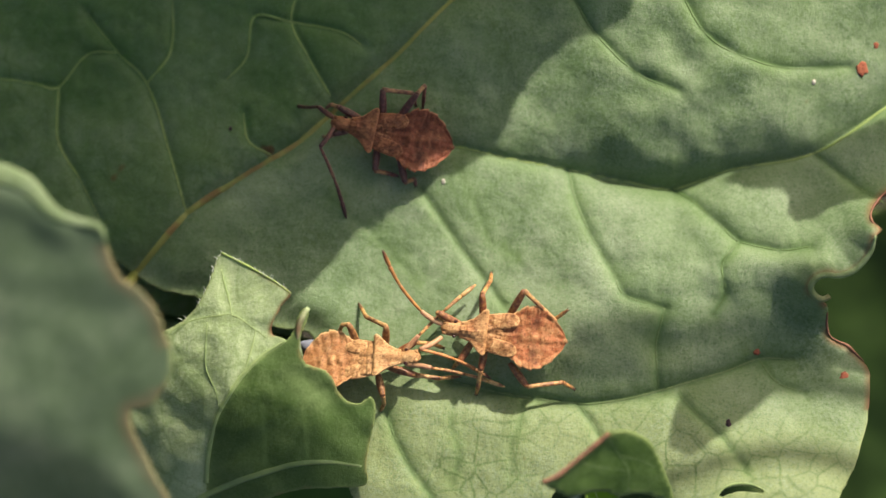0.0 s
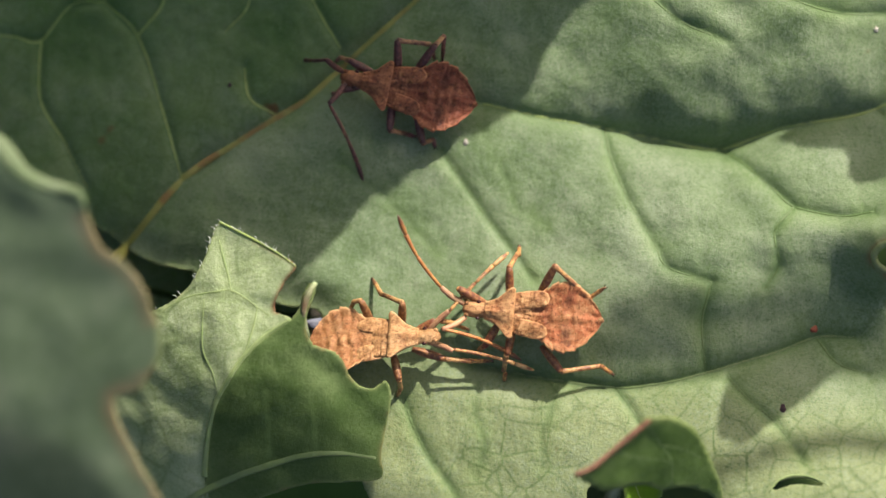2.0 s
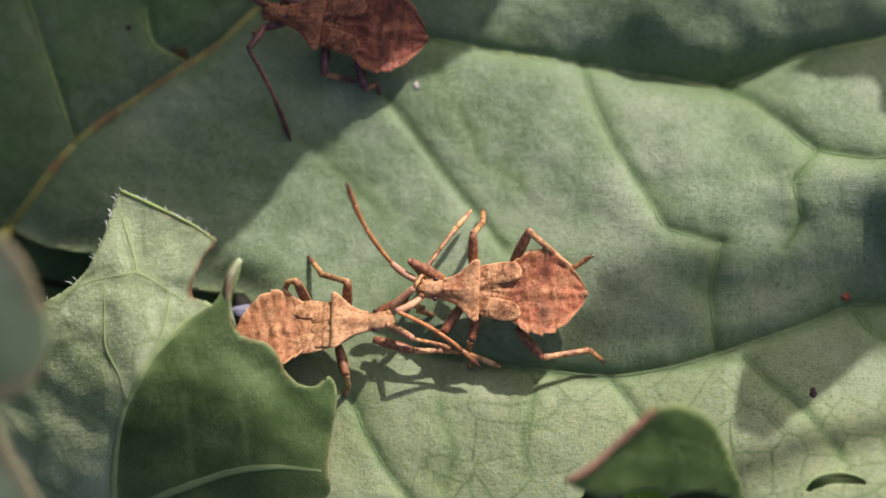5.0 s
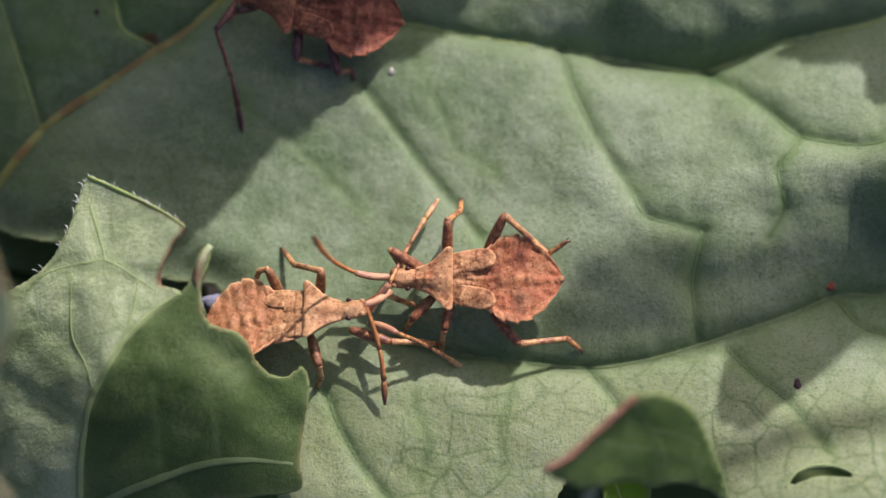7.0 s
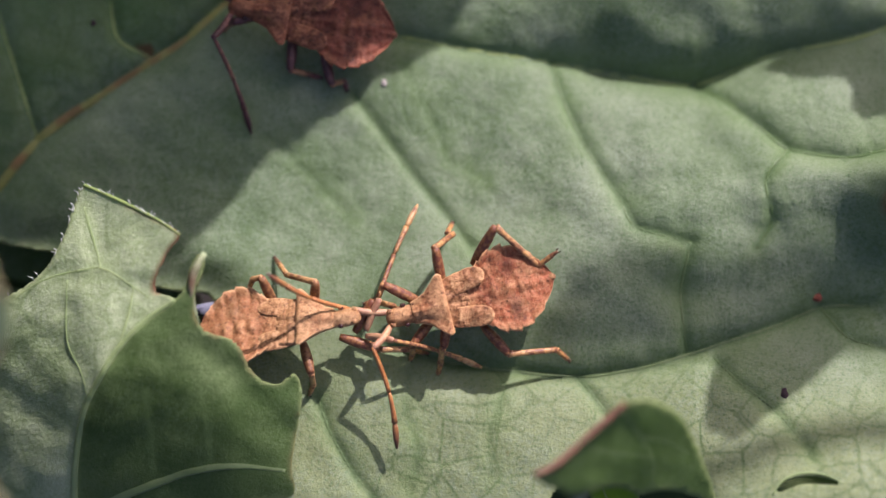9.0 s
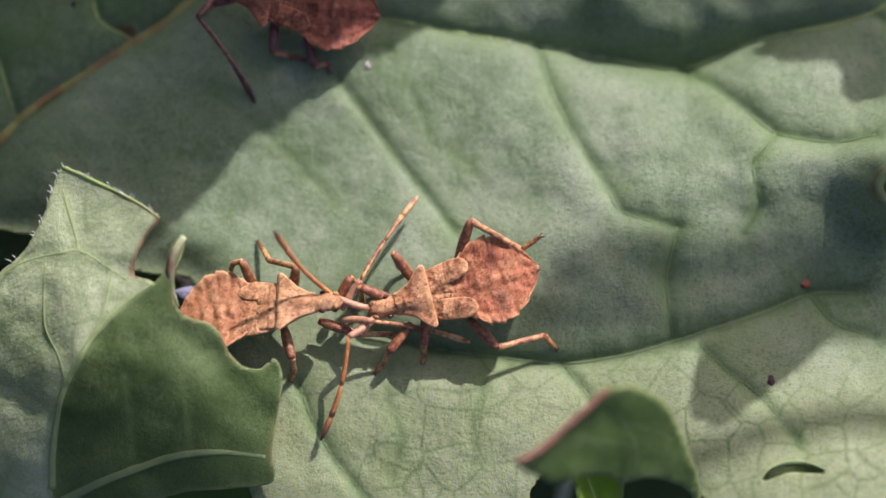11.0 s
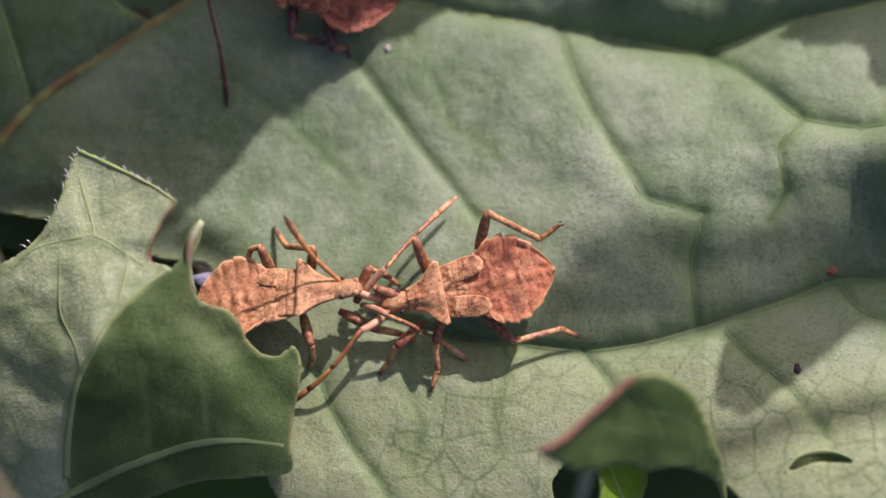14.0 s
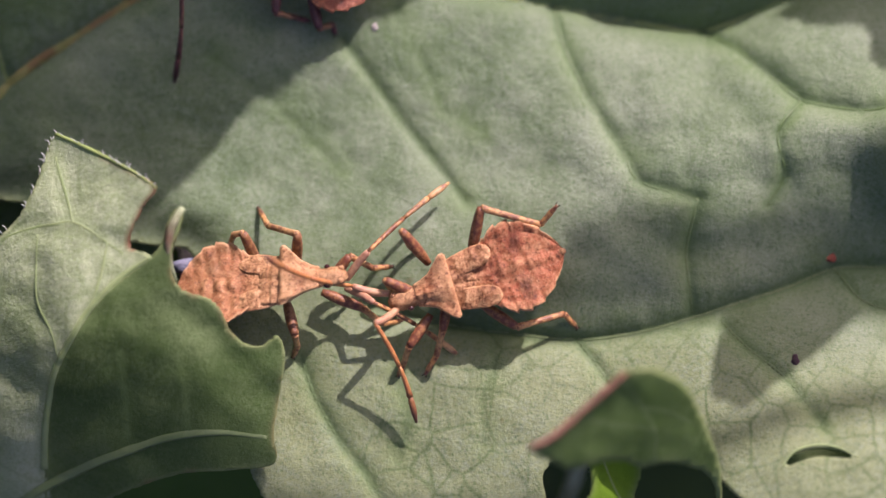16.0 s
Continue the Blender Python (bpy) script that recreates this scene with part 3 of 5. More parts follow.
DARK_RING = ([(-12.28, -7.94), (-12.13, -7.29), (-11.94, -6.75), (-11.63, -6.34), (-11.34, -6.46), (-11.31, -7.00), (-11.53, -7.66), (-11.78, -8.25), (-11.88, -8.84), (-11.83, -9.68), (-11.25, -10.56), (-9.91, -10.97), (-9.41, -11.57), (-9.07, -12.32), (-8.34, -13.20), (-7.35, -13.33), (-6.63, -12.75), (-6.22, -13.59), (-6.36, -14.90), (-6.63, -16.39), (-6.86, -17.72), (-6.82, -19.30)] + [(-8.84, -19.65), (-10.96, -19.77), (-12.78, -20.16), (-15.21, -21.11), (-18.25, -22.72)]
             + FOLD_LINE[::-1])


def torn_height(xy):
    x, y = xy.T
    a, b = FOLD[0], FOLD[4]
    d = (b - a) / np.linalg.norm(b - a)
    s = (xy - a) @ np.array([-d[1], d[0]])
    along = (xy - a) @ d
    drop = np.clip(along, -4, 9)
    fall = 0.07 * drop + 0.045 * np.clip(drop - 2.5, 0, 9) ** 2 + 0.62 * np.clip(along - 9, 0, 30)
    z = 6.2 - np.where(s > 0, 0.25 * np.sqrt(s**2 + 0.5), 0.28 * np.sqrt(s**2 + 0.5)) - fall
    z += 0.4 * wave(xy, 3.2, 3) + 0.13 * wave(xy, 1.3, 5)
    for line in TORN_VEINS:
        q, _ = far_from(xy, np.array(line))
        z += 0.06 * np.exp(-(q / 0.2) ** 2) - 0.10 * np.exp(-(q / 0.7) ** 2)
    return np.maximum(z, base_height(xy) + 1.2 - 1.2 * np.clip(-10 - x, 0, 20))


TORN_VEINS = [
    [(-12.87, -8.76), (-14.50, -9.93), (-15.90, -11.31), (-16.94, -12.88), (-17.74, -14.27), (-18.27, -15.85), (-18.63, -17.85), (-18.77, -19.64)],
    [(-22.19, -8.93), (-19.98, -7.61), (-17.95, -7.13), (-16.74, -7.06), (-15.16, -8.00), (-14.29, -8.61)],
    [(-17.81, -3.72), (-17.55, -4.63), (-17.18, -5.85), (-16.86, -7.06)],
    [(-18.71, -7.63), (-18.79, -9.44), (-18.70, -11.10), (-18.02, -12.47), (-17.65, -13.83)],
    [(-15.95, -11.36), (-15.38, -9.51), (-15.12, -8.01)],
    [(-9.89, -12.61), (-11.19, -13.18), (-11.81, -13.93), (-11.38, -15.59), (-11.32, -17.69)],
    [(-14.63, -13.73), (-14.51, -15.53), (-14.42, -17.94)],
    [(-17.18, -5.85), (-15.82, -5.42), (-13.99, -4.70)],
    [(-18.73, -9.44), (-20.10, -10.32), (-21.61, -10.60)],
    [(-18.37, -15.77), (-20.16, -14.84), (-21.96, -14.20)],
]
TORN_RIM = [(-22.6, -22.6), (-20.4, -21.4), (-18.5, -20.3), (-16.09, -19.17), (-14.10, -18.45), (-12.08, -17.82), (-9.67, -17.62), (-7.2, -17.97)]

torn_leaf = thing("torn_leaf", "pale green torn dock leaf folded down, with chewed points", "leaf")


def torn_seam(xy):
    out = np.zeros(len(xy))
    for n, line in enumerate(TORN_VEINS):
        d, _ = far_from(xy, np.array(line))
        out = np.maximum(out, np.exp(-(d / (0.4 if n == 0 else 0.3)) ** 2))
    return out


def torn_brown(xy, dist):
    x, y = xy.T
    fold, _ = far_from(xy, np.array(FOLD_LINE))
    return np.clip(1 - dist / 0.28, 0, 1) * (x > -15.5) * (x < -6) * (wave(xy, 2.0, 4) > -0.2) * (fold > 0.7)


blade("underside", PALE_RING, torn_height, 0.19, LEAF_TORN, torn_leaf, 0.05, torn_brown, rim=0.35, seam=torn_seam, label="pale grey-green leaf underside")
blade("upper_face", DARK_RING, torn_height, 0.19, LEAF_DUSK, torn_leaf, 0.05, lambda xy, d: 0.4 * torn_brown(xy, d) * (wave(xy, 1.1, 6) > 0.1), rim=0.35, seam=torn_seam, label="dark green upper leaf face")
tube("rolled_tip", smooth_line([(*p, z) for p, z in zip([(-11.62, -10.05), (-11.91, -9.01), (-11.98, -8.12), (-11.82, -7.38), (-11.55, -6.79), (-11.27, -6.37)], (5.4, 5.8, 6.1, 6.2, 6.2, 6.0))], 0.2), (0.05, 0.1, 0.16, 0.2, 0.24, 0.18), LEAF_TORN, torn_leaf,
     "small rolled leaf point", 10, 1.0, {"brown": (0, 0, 0.5, 0.9, 0.6, 0), "rim": (0, 0)})
vein(torn_leaf, TORN_VEINS[0], (0.1, 0.15, 0.17, 0.2), torn_height, VEIN_SOFT, 0.1, name="midrib", flat=0.45)
vein(torn_leaf, PALE_RING[:4], (0.09, 0.1, 0.08, 0.05), torn_height, VEIN_LIME, -0.2, name="margin", label="bright yellow-green margin", flat=0.7)
for line in TORN_VEINS[1:5]:
    vein(torn_leaf, line, (0.04, 0.08, 0.07, 0.04), torn_height, VEIN_SOFT, 0.05, flat=0.12)
vein(torn_leaf, TORN_RIM, (0.42, 0.38, 0.34, 0.3, 0.1), torn_height, VEIN_FACE, 0.1, flat=0.22, name="rib", label="pale green rib along the fold")

# short white hairs along its upper margin
for k in range(46):
    ring = smooth_line(PALE_RING[:4] if k % 2 else PALE_RING[-4:] + PALE_RING[:1], 0.1)
    x, y = ring[int(random.random() * (len(ring) - 1))]
    z = torn_height(np.array([[x, y]]))[0]
    a = random.uniform(0.6, 2.4)
    l = random.uniform(0.15, 0.4)
    tube("hair", [(x, y, z - 0.1), (x + 0.5 * l * math.cos(a), y + 0.5 * l * math.sin(a), z + 0.1), (x + l * math.cos(a + 0.3), y + l * math.sin(a + 0.3), z + 0.15)],
         (0.025, 0.012), HAIR, torn_leaf, n=4)


# ---- the near leaf at the left, the flap below, the leaves underneath ----
def tilted(x0, y0, z0, sx, sy, seed, amp=0.5, size=6.0):
    return lambda xy: z0 + sx * (xy[:, 0] - x0) + sy * (xy[:, 1] - y0) + amp * wave(xy, size, seed) + 0.25 * amp * wave(xy, size / 3, seed + 2)


NEAR_RING = ([(-48.39, 4.22), (-37.90, 4.85), (-33.59, 3.01), (-31.64, 2.86), (-29.68, 2.13), (-28.09, 0.34), (-25.15, -0.53), (-24.53, -2.22), (-23.52, -4.14), (-21.66, -5.46), (-20.52, -7.95), (-19.96, -10.27), (-21.18, -12.83), (-22.90, -14.03)]
             + [(-19.32, -20.40), (-17.57, -21.08), (-15.48, -21.95), (-14.40, -23.49), (-13.33, -26.87), (-19.50, -31.47), (-41.05, -31.43), (-53.34, -11.39)])
NEAR_FOLD = np.array([(-39.81, 3.25), (-31.99, 1.29), (-29.64, 0.38), (-27.66, -1.13)])


def near_height(xy):
    d, _ = far_from(xy, NEAR_FOLD)
    return tilted(-25, -2, 21, 0.05, 0.12, 5, 0.6, 7.0)(xy) + 0.5 * np.exp(-(d / 1.2) ** 2)


near_leaf = thing("near_leaf", "dull grey-green dock leaf with wavy browned margin", "leaf")
blade("blade", NEAR_RING, near_height, 0.28, LEAF_SOFT, near_leaf, 0.1,
      lambda xy, d: 0.45 * np.clip(1 - d / 1.1, 0, 1) * (xy[:, 1] < -2) * (wave(xy, 3, 2) > -0.3), rim=0.3)

vein(near_leaf, [(-51.13, -12.95), (-39.51, -10.34), (-34.11, -8.66), (-30.23, -8.18)], (0.5, 0.35, 0.1), near_height, LEAF_SOFT, 0.3, name="midrib", flat=0.4)

tube("curled_margin", smooth_line([(*p, near_height(np.array([p]))[0] + 0.1) for p in [(-36.70, 3.32), (-33.58, 2.85), (-31.63, 2.58), (-29.99, 1.85), (-28.40, 0.25), (-26.83, -0.41), (-25.15, -0.76), (-24.62, -1.84)]], 0.3), (0.3, 0.75, 0.85, 0.7, 0.5, 0.35, 0.1), LEAF, near_leaf,
     "pale yellow-green curled margin", 10, 0.32, {"brown": (0, 0), "rim": (0.25, 0.25)})

FLAP_RING = ([(5.74, -18.19), (6.52, -18.09), (8.12, -16.74), (9.57, -15.48), (10.45, -14.58), (10.88, -14.50), (12.17, -14.52), (13.59, -15.26), (14.42, -16.56), (15.25, -18.29), (15.65, -19.73)]
             + [(16.17, -23.79), (15.68, -21.24), (15.02, -19.89), (13.91, -19.37), (12.64, -19.17), (11.61, -19.36), (10.56, -18.97), (9.12, -19.08), (7.85, -19.33), (6.89, -18.87)])


def flap_height(xy):
    a = np.array([(5.74, -18.19), (10.59, -14.58)])
    d = (a[1] - a[0]) / np.linalg.norm(a[1] - a[0])
    s = (xy - a[0]) @ np.array([d[1], -d[0]])
    return 12.8 - 0.95 * np.clip(s, -1, 20) + 0.25 * wave(xy, 3, 7) + 0.1 * wave(xy, 1.2, 9)


leaf_flap = thing("leaf_flap", "dark green folded leaf flap with a red-brown dried margin", "leaf")
blade("blade", FLAP_RING, flap_height, 0.28, LEAF_FLAP, leaf_flap, 0.06, rim=0.45)
for line in ([(10.58, -14.96), (11.42, -16.28), (12.13, -17.45), (12.25, -18.90)], [(11.42, -16.28), (12.87, -16.60), (14.17, -17.20)], [(8.80, -16.82), (10.25, -17.13), (12.13, -17.45)]):
    vein(leaf_flap, line, (0.05, 0.045, 0.03), flap_height, VEIN_FACE, 0.3, flat=0.4)
vein(leaf_flap, [(5.86, -18.19), (6.96, -17.72), (8.12, -16.74), (9.57, -15.48), (10.59, -14.58)], (0.12, 0.17, 0.13, 0.18, 0.14), flap_height, DRIED, -0.3, name="dried_margin",
     label="red-brown dried margin")

BRIGHT_RING = [(9.30, -18.58), (11.72, -18.60), (11.95, -20.36), (11.54, -21.29), (12.36, -22.36), (13.68, -23.86), (14.65, -26.52), (14.79, -29.84), (12.13, -29.82), (11.51, -24.50), (10.59, -22.67), (9.08, -21.90), (9.41, -20.50)]
bright_leaf = thing("low_leaf", "bright yellow-green sunlit leaf lower in the plant", "leaf")
blade("blade", BRIGHT_RING, tilted(12, -21, 1.0, 0.0, 0.15, 4), 0.25, LEAF_UNDER, bright_leaf)
vein(bright_leaf, [(9.89, -19.01), (10.61, -20.85), (11.93, -22.84), (13.17, -24.85), (13.81, -27.84)], (0.06, 0.05), tilted(12, -21, 1.0, 0.0, 0.15, 4), VEIN_LIME, 0.3, name="midrib", flat=0.4)
stalk = thing("stalk", "thin pale dry grass stalk", "stalk")
tube("stem", [(*p, z) for p, z in zip([(9.46, -18.84), (9.25, -19.93), (8.96, -21.16), (8.29, -25.04)], (-11, -11.3, -12, -26))], (0.34, 0.3), STALK, stalk)

UNDER = [
    ([(24.49, -0.48), (31.41, 1.53), (45.24, 5.57), (59.37, -3.39), (55.19, -22.07), (41.50, -31.70), (25.19, -29.76), (20.27, -18.25)], (30, -10, -28, 0.1, 0.3)),
    ([(-29.93, -14.30), (-18.77, -10.44), (-5.21, -13.72), (-0.51, -22.60), (-4.74, -33.95), (-22.68, -36.63), (-34.13, -27.90)], (-12, -16, -14, 0.0, 0.45)),
    ([(2.36, -18.62), (13.51, -16.85), (24.60, -20.64), (26.38, -29.92), (15.19, -37.24), (4.10, -33.46)], (10, -22, -24, -0.1, 0.35)),
    ([(-40.63, -0.18), (-27.40, -0.75), (-17.62, -4.92), (-11.36, -9.18), (-13.04, -12.74), (-22.74, -12.09), (-36.01, -9.75)], (-18, -6, -5, 0.05, 0.2)),
]
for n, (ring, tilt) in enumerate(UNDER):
    low = thing("low_leaf", "dock leaf in the shade below", "leaf", group="leaves in the shade below")
    # first and third blades and every midrib have the shade in their colour
    blade("blade", ring, tilted(*tilt, 11 + n, 1.2, 9), 0.8, (LEAF_SHADE_DARK, LEAF_FACE, LEAF_SHADE_DARK, LEAF)[n], low)
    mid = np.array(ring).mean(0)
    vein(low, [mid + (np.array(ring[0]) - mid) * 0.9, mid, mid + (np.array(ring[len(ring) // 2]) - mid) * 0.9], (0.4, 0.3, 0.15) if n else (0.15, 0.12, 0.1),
         tilted(*tilt, 11 + n, 1.2, 9), LEAF_SHADE_DARK, 0.2 if n else 0.8, name="midrib")


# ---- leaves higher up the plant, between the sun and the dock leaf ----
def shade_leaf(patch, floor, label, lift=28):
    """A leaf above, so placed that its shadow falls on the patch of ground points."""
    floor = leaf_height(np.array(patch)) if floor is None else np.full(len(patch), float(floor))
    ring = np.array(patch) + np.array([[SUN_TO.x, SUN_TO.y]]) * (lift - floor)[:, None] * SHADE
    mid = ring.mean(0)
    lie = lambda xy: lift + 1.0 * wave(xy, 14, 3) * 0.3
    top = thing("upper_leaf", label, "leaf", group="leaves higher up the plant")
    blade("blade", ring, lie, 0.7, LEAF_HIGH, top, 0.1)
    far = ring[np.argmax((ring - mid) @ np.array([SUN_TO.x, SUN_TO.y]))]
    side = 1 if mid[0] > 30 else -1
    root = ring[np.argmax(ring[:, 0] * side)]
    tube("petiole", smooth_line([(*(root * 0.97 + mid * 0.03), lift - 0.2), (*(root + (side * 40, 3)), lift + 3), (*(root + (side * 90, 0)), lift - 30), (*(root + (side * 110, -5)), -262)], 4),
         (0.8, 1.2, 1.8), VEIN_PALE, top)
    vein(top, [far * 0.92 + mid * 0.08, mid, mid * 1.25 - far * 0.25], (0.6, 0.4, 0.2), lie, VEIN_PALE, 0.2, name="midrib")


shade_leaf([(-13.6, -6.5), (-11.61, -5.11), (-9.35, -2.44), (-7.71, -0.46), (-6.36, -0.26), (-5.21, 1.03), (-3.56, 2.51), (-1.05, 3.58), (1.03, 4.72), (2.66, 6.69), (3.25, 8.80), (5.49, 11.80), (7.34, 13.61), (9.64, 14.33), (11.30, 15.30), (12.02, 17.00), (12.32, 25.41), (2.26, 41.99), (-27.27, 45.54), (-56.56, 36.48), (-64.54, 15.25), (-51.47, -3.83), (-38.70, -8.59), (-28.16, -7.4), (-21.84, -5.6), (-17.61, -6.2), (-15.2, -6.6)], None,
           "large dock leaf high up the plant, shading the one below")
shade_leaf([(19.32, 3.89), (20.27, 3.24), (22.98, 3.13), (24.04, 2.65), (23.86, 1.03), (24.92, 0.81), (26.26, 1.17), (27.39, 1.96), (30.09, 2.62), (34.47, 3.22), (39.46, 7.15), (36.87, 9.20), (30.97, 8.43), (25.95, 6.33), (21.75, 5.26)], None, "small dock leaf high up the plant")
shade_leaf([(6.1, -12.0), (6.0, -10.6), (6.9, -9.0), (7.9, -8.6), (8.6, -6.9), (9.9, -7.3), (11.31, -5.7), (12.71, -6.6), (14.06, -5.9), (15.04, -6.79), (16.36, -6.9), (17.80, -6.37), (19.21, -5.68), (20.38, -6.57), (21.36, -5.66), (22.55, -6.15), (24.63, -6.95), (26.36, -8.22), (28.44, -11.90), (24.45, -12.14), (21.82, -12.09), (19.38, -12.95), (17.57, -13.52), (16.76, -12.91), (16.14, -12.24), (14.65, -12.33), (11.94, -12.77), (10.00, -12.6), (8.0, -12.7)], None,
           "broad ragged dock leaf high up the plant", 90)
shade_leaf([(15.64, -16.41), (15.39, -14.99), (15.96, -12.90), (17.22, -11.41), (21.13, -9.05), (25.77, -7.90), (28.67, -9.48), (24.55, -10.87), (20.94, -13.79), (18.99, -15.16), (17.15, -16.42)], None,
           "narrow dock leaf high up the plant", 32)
# two unseen leaves, added only to darken the near and torn leaves
shade_leaf([(-36.37, -12.77), (-28.86, -13.13), (-24.07, -14.37), (-21.38, -17.09), (-19.30, -19.81), (-14.81, -23.14), (-18.47, -30.61), (-42.47, -30.43), (-45.41, -16.91)], 21, "unseen leaf added to darken the near leaf's lower part", 75)
shade_leaf([(-30.31, -13.63), (-25.80, -13.70), (-22.19, -14.52), (-20.25, -16.05), (-19.53, -18.02), (-19.86, -20.12), (-21.12, -24.61), (-31.95, -24.43)], 3, "unseen leaf added to darken the torn leaf's lower left", 110)
# an added leaf out of view that holds sky light off the upper left
sky_screen = thing("upper_leaf", "unseen leaf added to keep sky light off the main one", "leaf", group="leaves higher up the plant")
side_height = tilted(-50, 20, 26, -0.25, 0.1, 8, 1.0, 12)
blade("blade", [(-44, -2), (-43, 14), (-45, 30), (-50, 44), (-60, 50), (-74, 40), (-80, 20), (-72, 0), (-60, -10), (-49, -8)], side_height, 0.8, LEAF_HIGH, sky_screen, 0.1)
vein(sky_screen, [(-78, 18), (-68, 20), (-58, 18), (-46, 16)], (0.8, 0.6, 0.2), side_height, VEIN_PALE, 0.2, name="midrib")
tube("petiole", smooth_line([(-78, 18, side_height(np.array([[-78.0, 18.0]]))[0]), (-95, 12, 25), (-105, 5, -60), (-108, 0, -262)], 4), (0.8, 1.4, 2.0), VEIN_PALE, sky_screen)

ground = link_mesh("ground", [(-4e5, -4e5, -260), (4e5, -4e5, -260), (4e5, 4e5, -260), (-4e5, 4e5, -260)], [(0, 1, 2, 3)], SOIL)
tagged(ground, "dark bare soil under the plants", "ground", kind="structure")


# ---- squash-bug nymphs ----
def loft(name, rows, mat, parent, n=16, mark=None, flush=None, rough=0.05, teeth=0.0, rim=0.0, label="", seed=1, detail=None, back=0.0):
    """A body part from cross-sections (x, half width, z of ridge, z of margin, z of belly)."""
    xs = np.array([r[0] for r in rows])
    steps = np.linspace(xs[0], xs[-1], max(12, int(abs(xs[-1] - xs[0]) / 0.065)))
    cols = [np.interp(steps if xs[-1] > xs[0] else -steps, xs if xs[-1] > xs[0] else -xs, [r[k] for r in rows]) for k in range(1, 5)]
    verts, faces, lay = [], [], {"mark": [], "flush": [], "rim": []}
    ring = 2 * n
    for x, hw, zt, ze, zb in zip(steps, *cols):
        for k in range(ring):
            top = k <= n
            u = 1 - 2 * k / n if top else -1 + 2 * (k - n) / n
            w = hw * (1 + teeth * (0.5 - (x / 0.74) % 1) * (abs(u) ** 4))
            sag = 1 - abs(u) ** 2.2 if top else 1 - abs(u) ** 2.5
            z = ze + (zt - ze) * sag if top else ze + (zb - ze) * sag
            y = u * w
            if top:
                z += rough * (noise.noise((x * 1.9, y * 1.9, seed)) + 0.5 * noise.noise((x * 3.7, y * 3.7, seed + 3)) + 0.25 * noise.noise((x * 8, y * 8, seed + 6)))
            if detail and top:
                z += detail(x, u, y)
            verts.append((x, y, z))
            lay["mark"].append(mark(x, y) if mark and top else 0.0)
            lay["flush"].append(flush(x, y) if flush else 0.0)
            lay["rim"].append(max(rim * max(0.0, (abs(u) - 0.92) / 0.08), back * math.exp(-((x - xs[-1]) / 0.07) ** 2)))
    m = len(steps)
    for i in range(m - 1):
        for k in range(ring):
            b = (k + 1) % ring
            faces.append((i * ring + k, i * ring + b, (i + 1) * ring + b, (i + 1) * ring + k))
    faces += [tuple(range(ring))[::-1], tuple((m - 1) * ring + k for k in range(ring))]
    if xs[-1] > xs[0]:
        faces = [f[::-1] for f in faces]
    return link_mesh(name, verts, faces, mat, parent, label, lay)


def spot(x0, y0, rx, ry):
    return lambda x, y: math.exp(-(((x - x0) / rx) ** 2 + ((abs(y) - y0) / ry) ** 2) ** 1.5)


ABDOMEN = ((0.6, 1.1, 0.42, 0.3, -0.5), (-0.2, 1.38, 0.38, 0.36, -0.75), (-0.65, 1.72, 0.36, 0.5, -0.9), (-1.05, 2.10, 0.38, 0.64, -0.98), (-1.7, 2.36, 0.42, 0.70, -1.0),
           (-2.4, 2.32, 0.40, 0.68, -0.95), (-3.05, 2.02, 0.34, 0.58, -0.8), (-3.6, 1.56, 0.26, 0.44, -0.6), (-4.0, 1.08, 0.18, 0.32, -0.4), (-4.3, 0.64, 0.12, 0.2, -0.2), (-4.52, 0.22, 0.05, 0.05, -0.05))
PRONOTUM = ((3.3, 0.60, 0.45, 0.2, -0.45), (2.9, 0.70, 0.58, 0.28, -0.55), (2.45, 0.90, 0.70, 0.44, -0.6), (2.05, 1.28, 0.76, 0.68, -0.6), (1.8, 1.55, 0.76, 0.78, -0.55), (1.6, 1.70, 0.76, 0.84, -0.5),
            (1.45, 1.70, 0.74, 0.82, -0.5), (1.32, 1.58, 0.66, 0.70, -0.5))
THORAX = ((1.7, 1.3, 0.56, 0.42, -0.7), (0.9, 1.38, 0.54, 0.38, -0.8), (0.2, 1.3, 0.44, 0.34, -0.8))
HEAD = ((4.75, 0.16, 0.1, 0.02, -0.2), (4.6, 0.36, 0.26, 0.06, -0.38), (4.25, 0.52, 0.40, 0.1, -0.45), (3.8, 0.56, 0.44, 0.1, -0.5), (3.45, 0.50, 0.42, 0.1, -0.5), (3.1, 0.58, 0.42, 0.1, -0.5))
PAD = ((1.5, 0.48, -0.02, -0.03, -0.12), (1.1, 0.54, 0.05, 0.02, -0.14), (0.4, 0.58, 0.14, 0.06, -0.16), (-0.3, 0.58, 0.17, 0.08, -0.16), (-0.7, 0.50, 0.15, 0.08, -0.14), (-0.95, 0.34, 0.11, 0.06, -0.1), (-1.08, 0.1, 0.04, 0.03, -0.05))


def tergites(x, u, y):
    """Grooves between the abdominal plates, the raised middle line and its two scent-gland humps."""
    g = (x + 0.16 * abs(y)) / 0.74 % 1
    z = -0.03 * math.exp(-((g - 0.5) / 0.09) ** 2) * min(1, max(0, abs(u) * 2 - 0.6))
    for k, h in ((-1.25, 0.15), (-2.0, 0.2), (-2.7, 0.09), (-3.3, 0.06)):
        z += h * math.exp(-((x - k) / 0.2) ** 2 - ((abs(y) - 0.16) / 0.2) ** 2)
    z += 0.07 * math.exp(-(y / 0.14) ** 2)
    z -= 0.07 * math.exp(-((abs(u) - 0.74) / 0.06) ** 2)
    return z


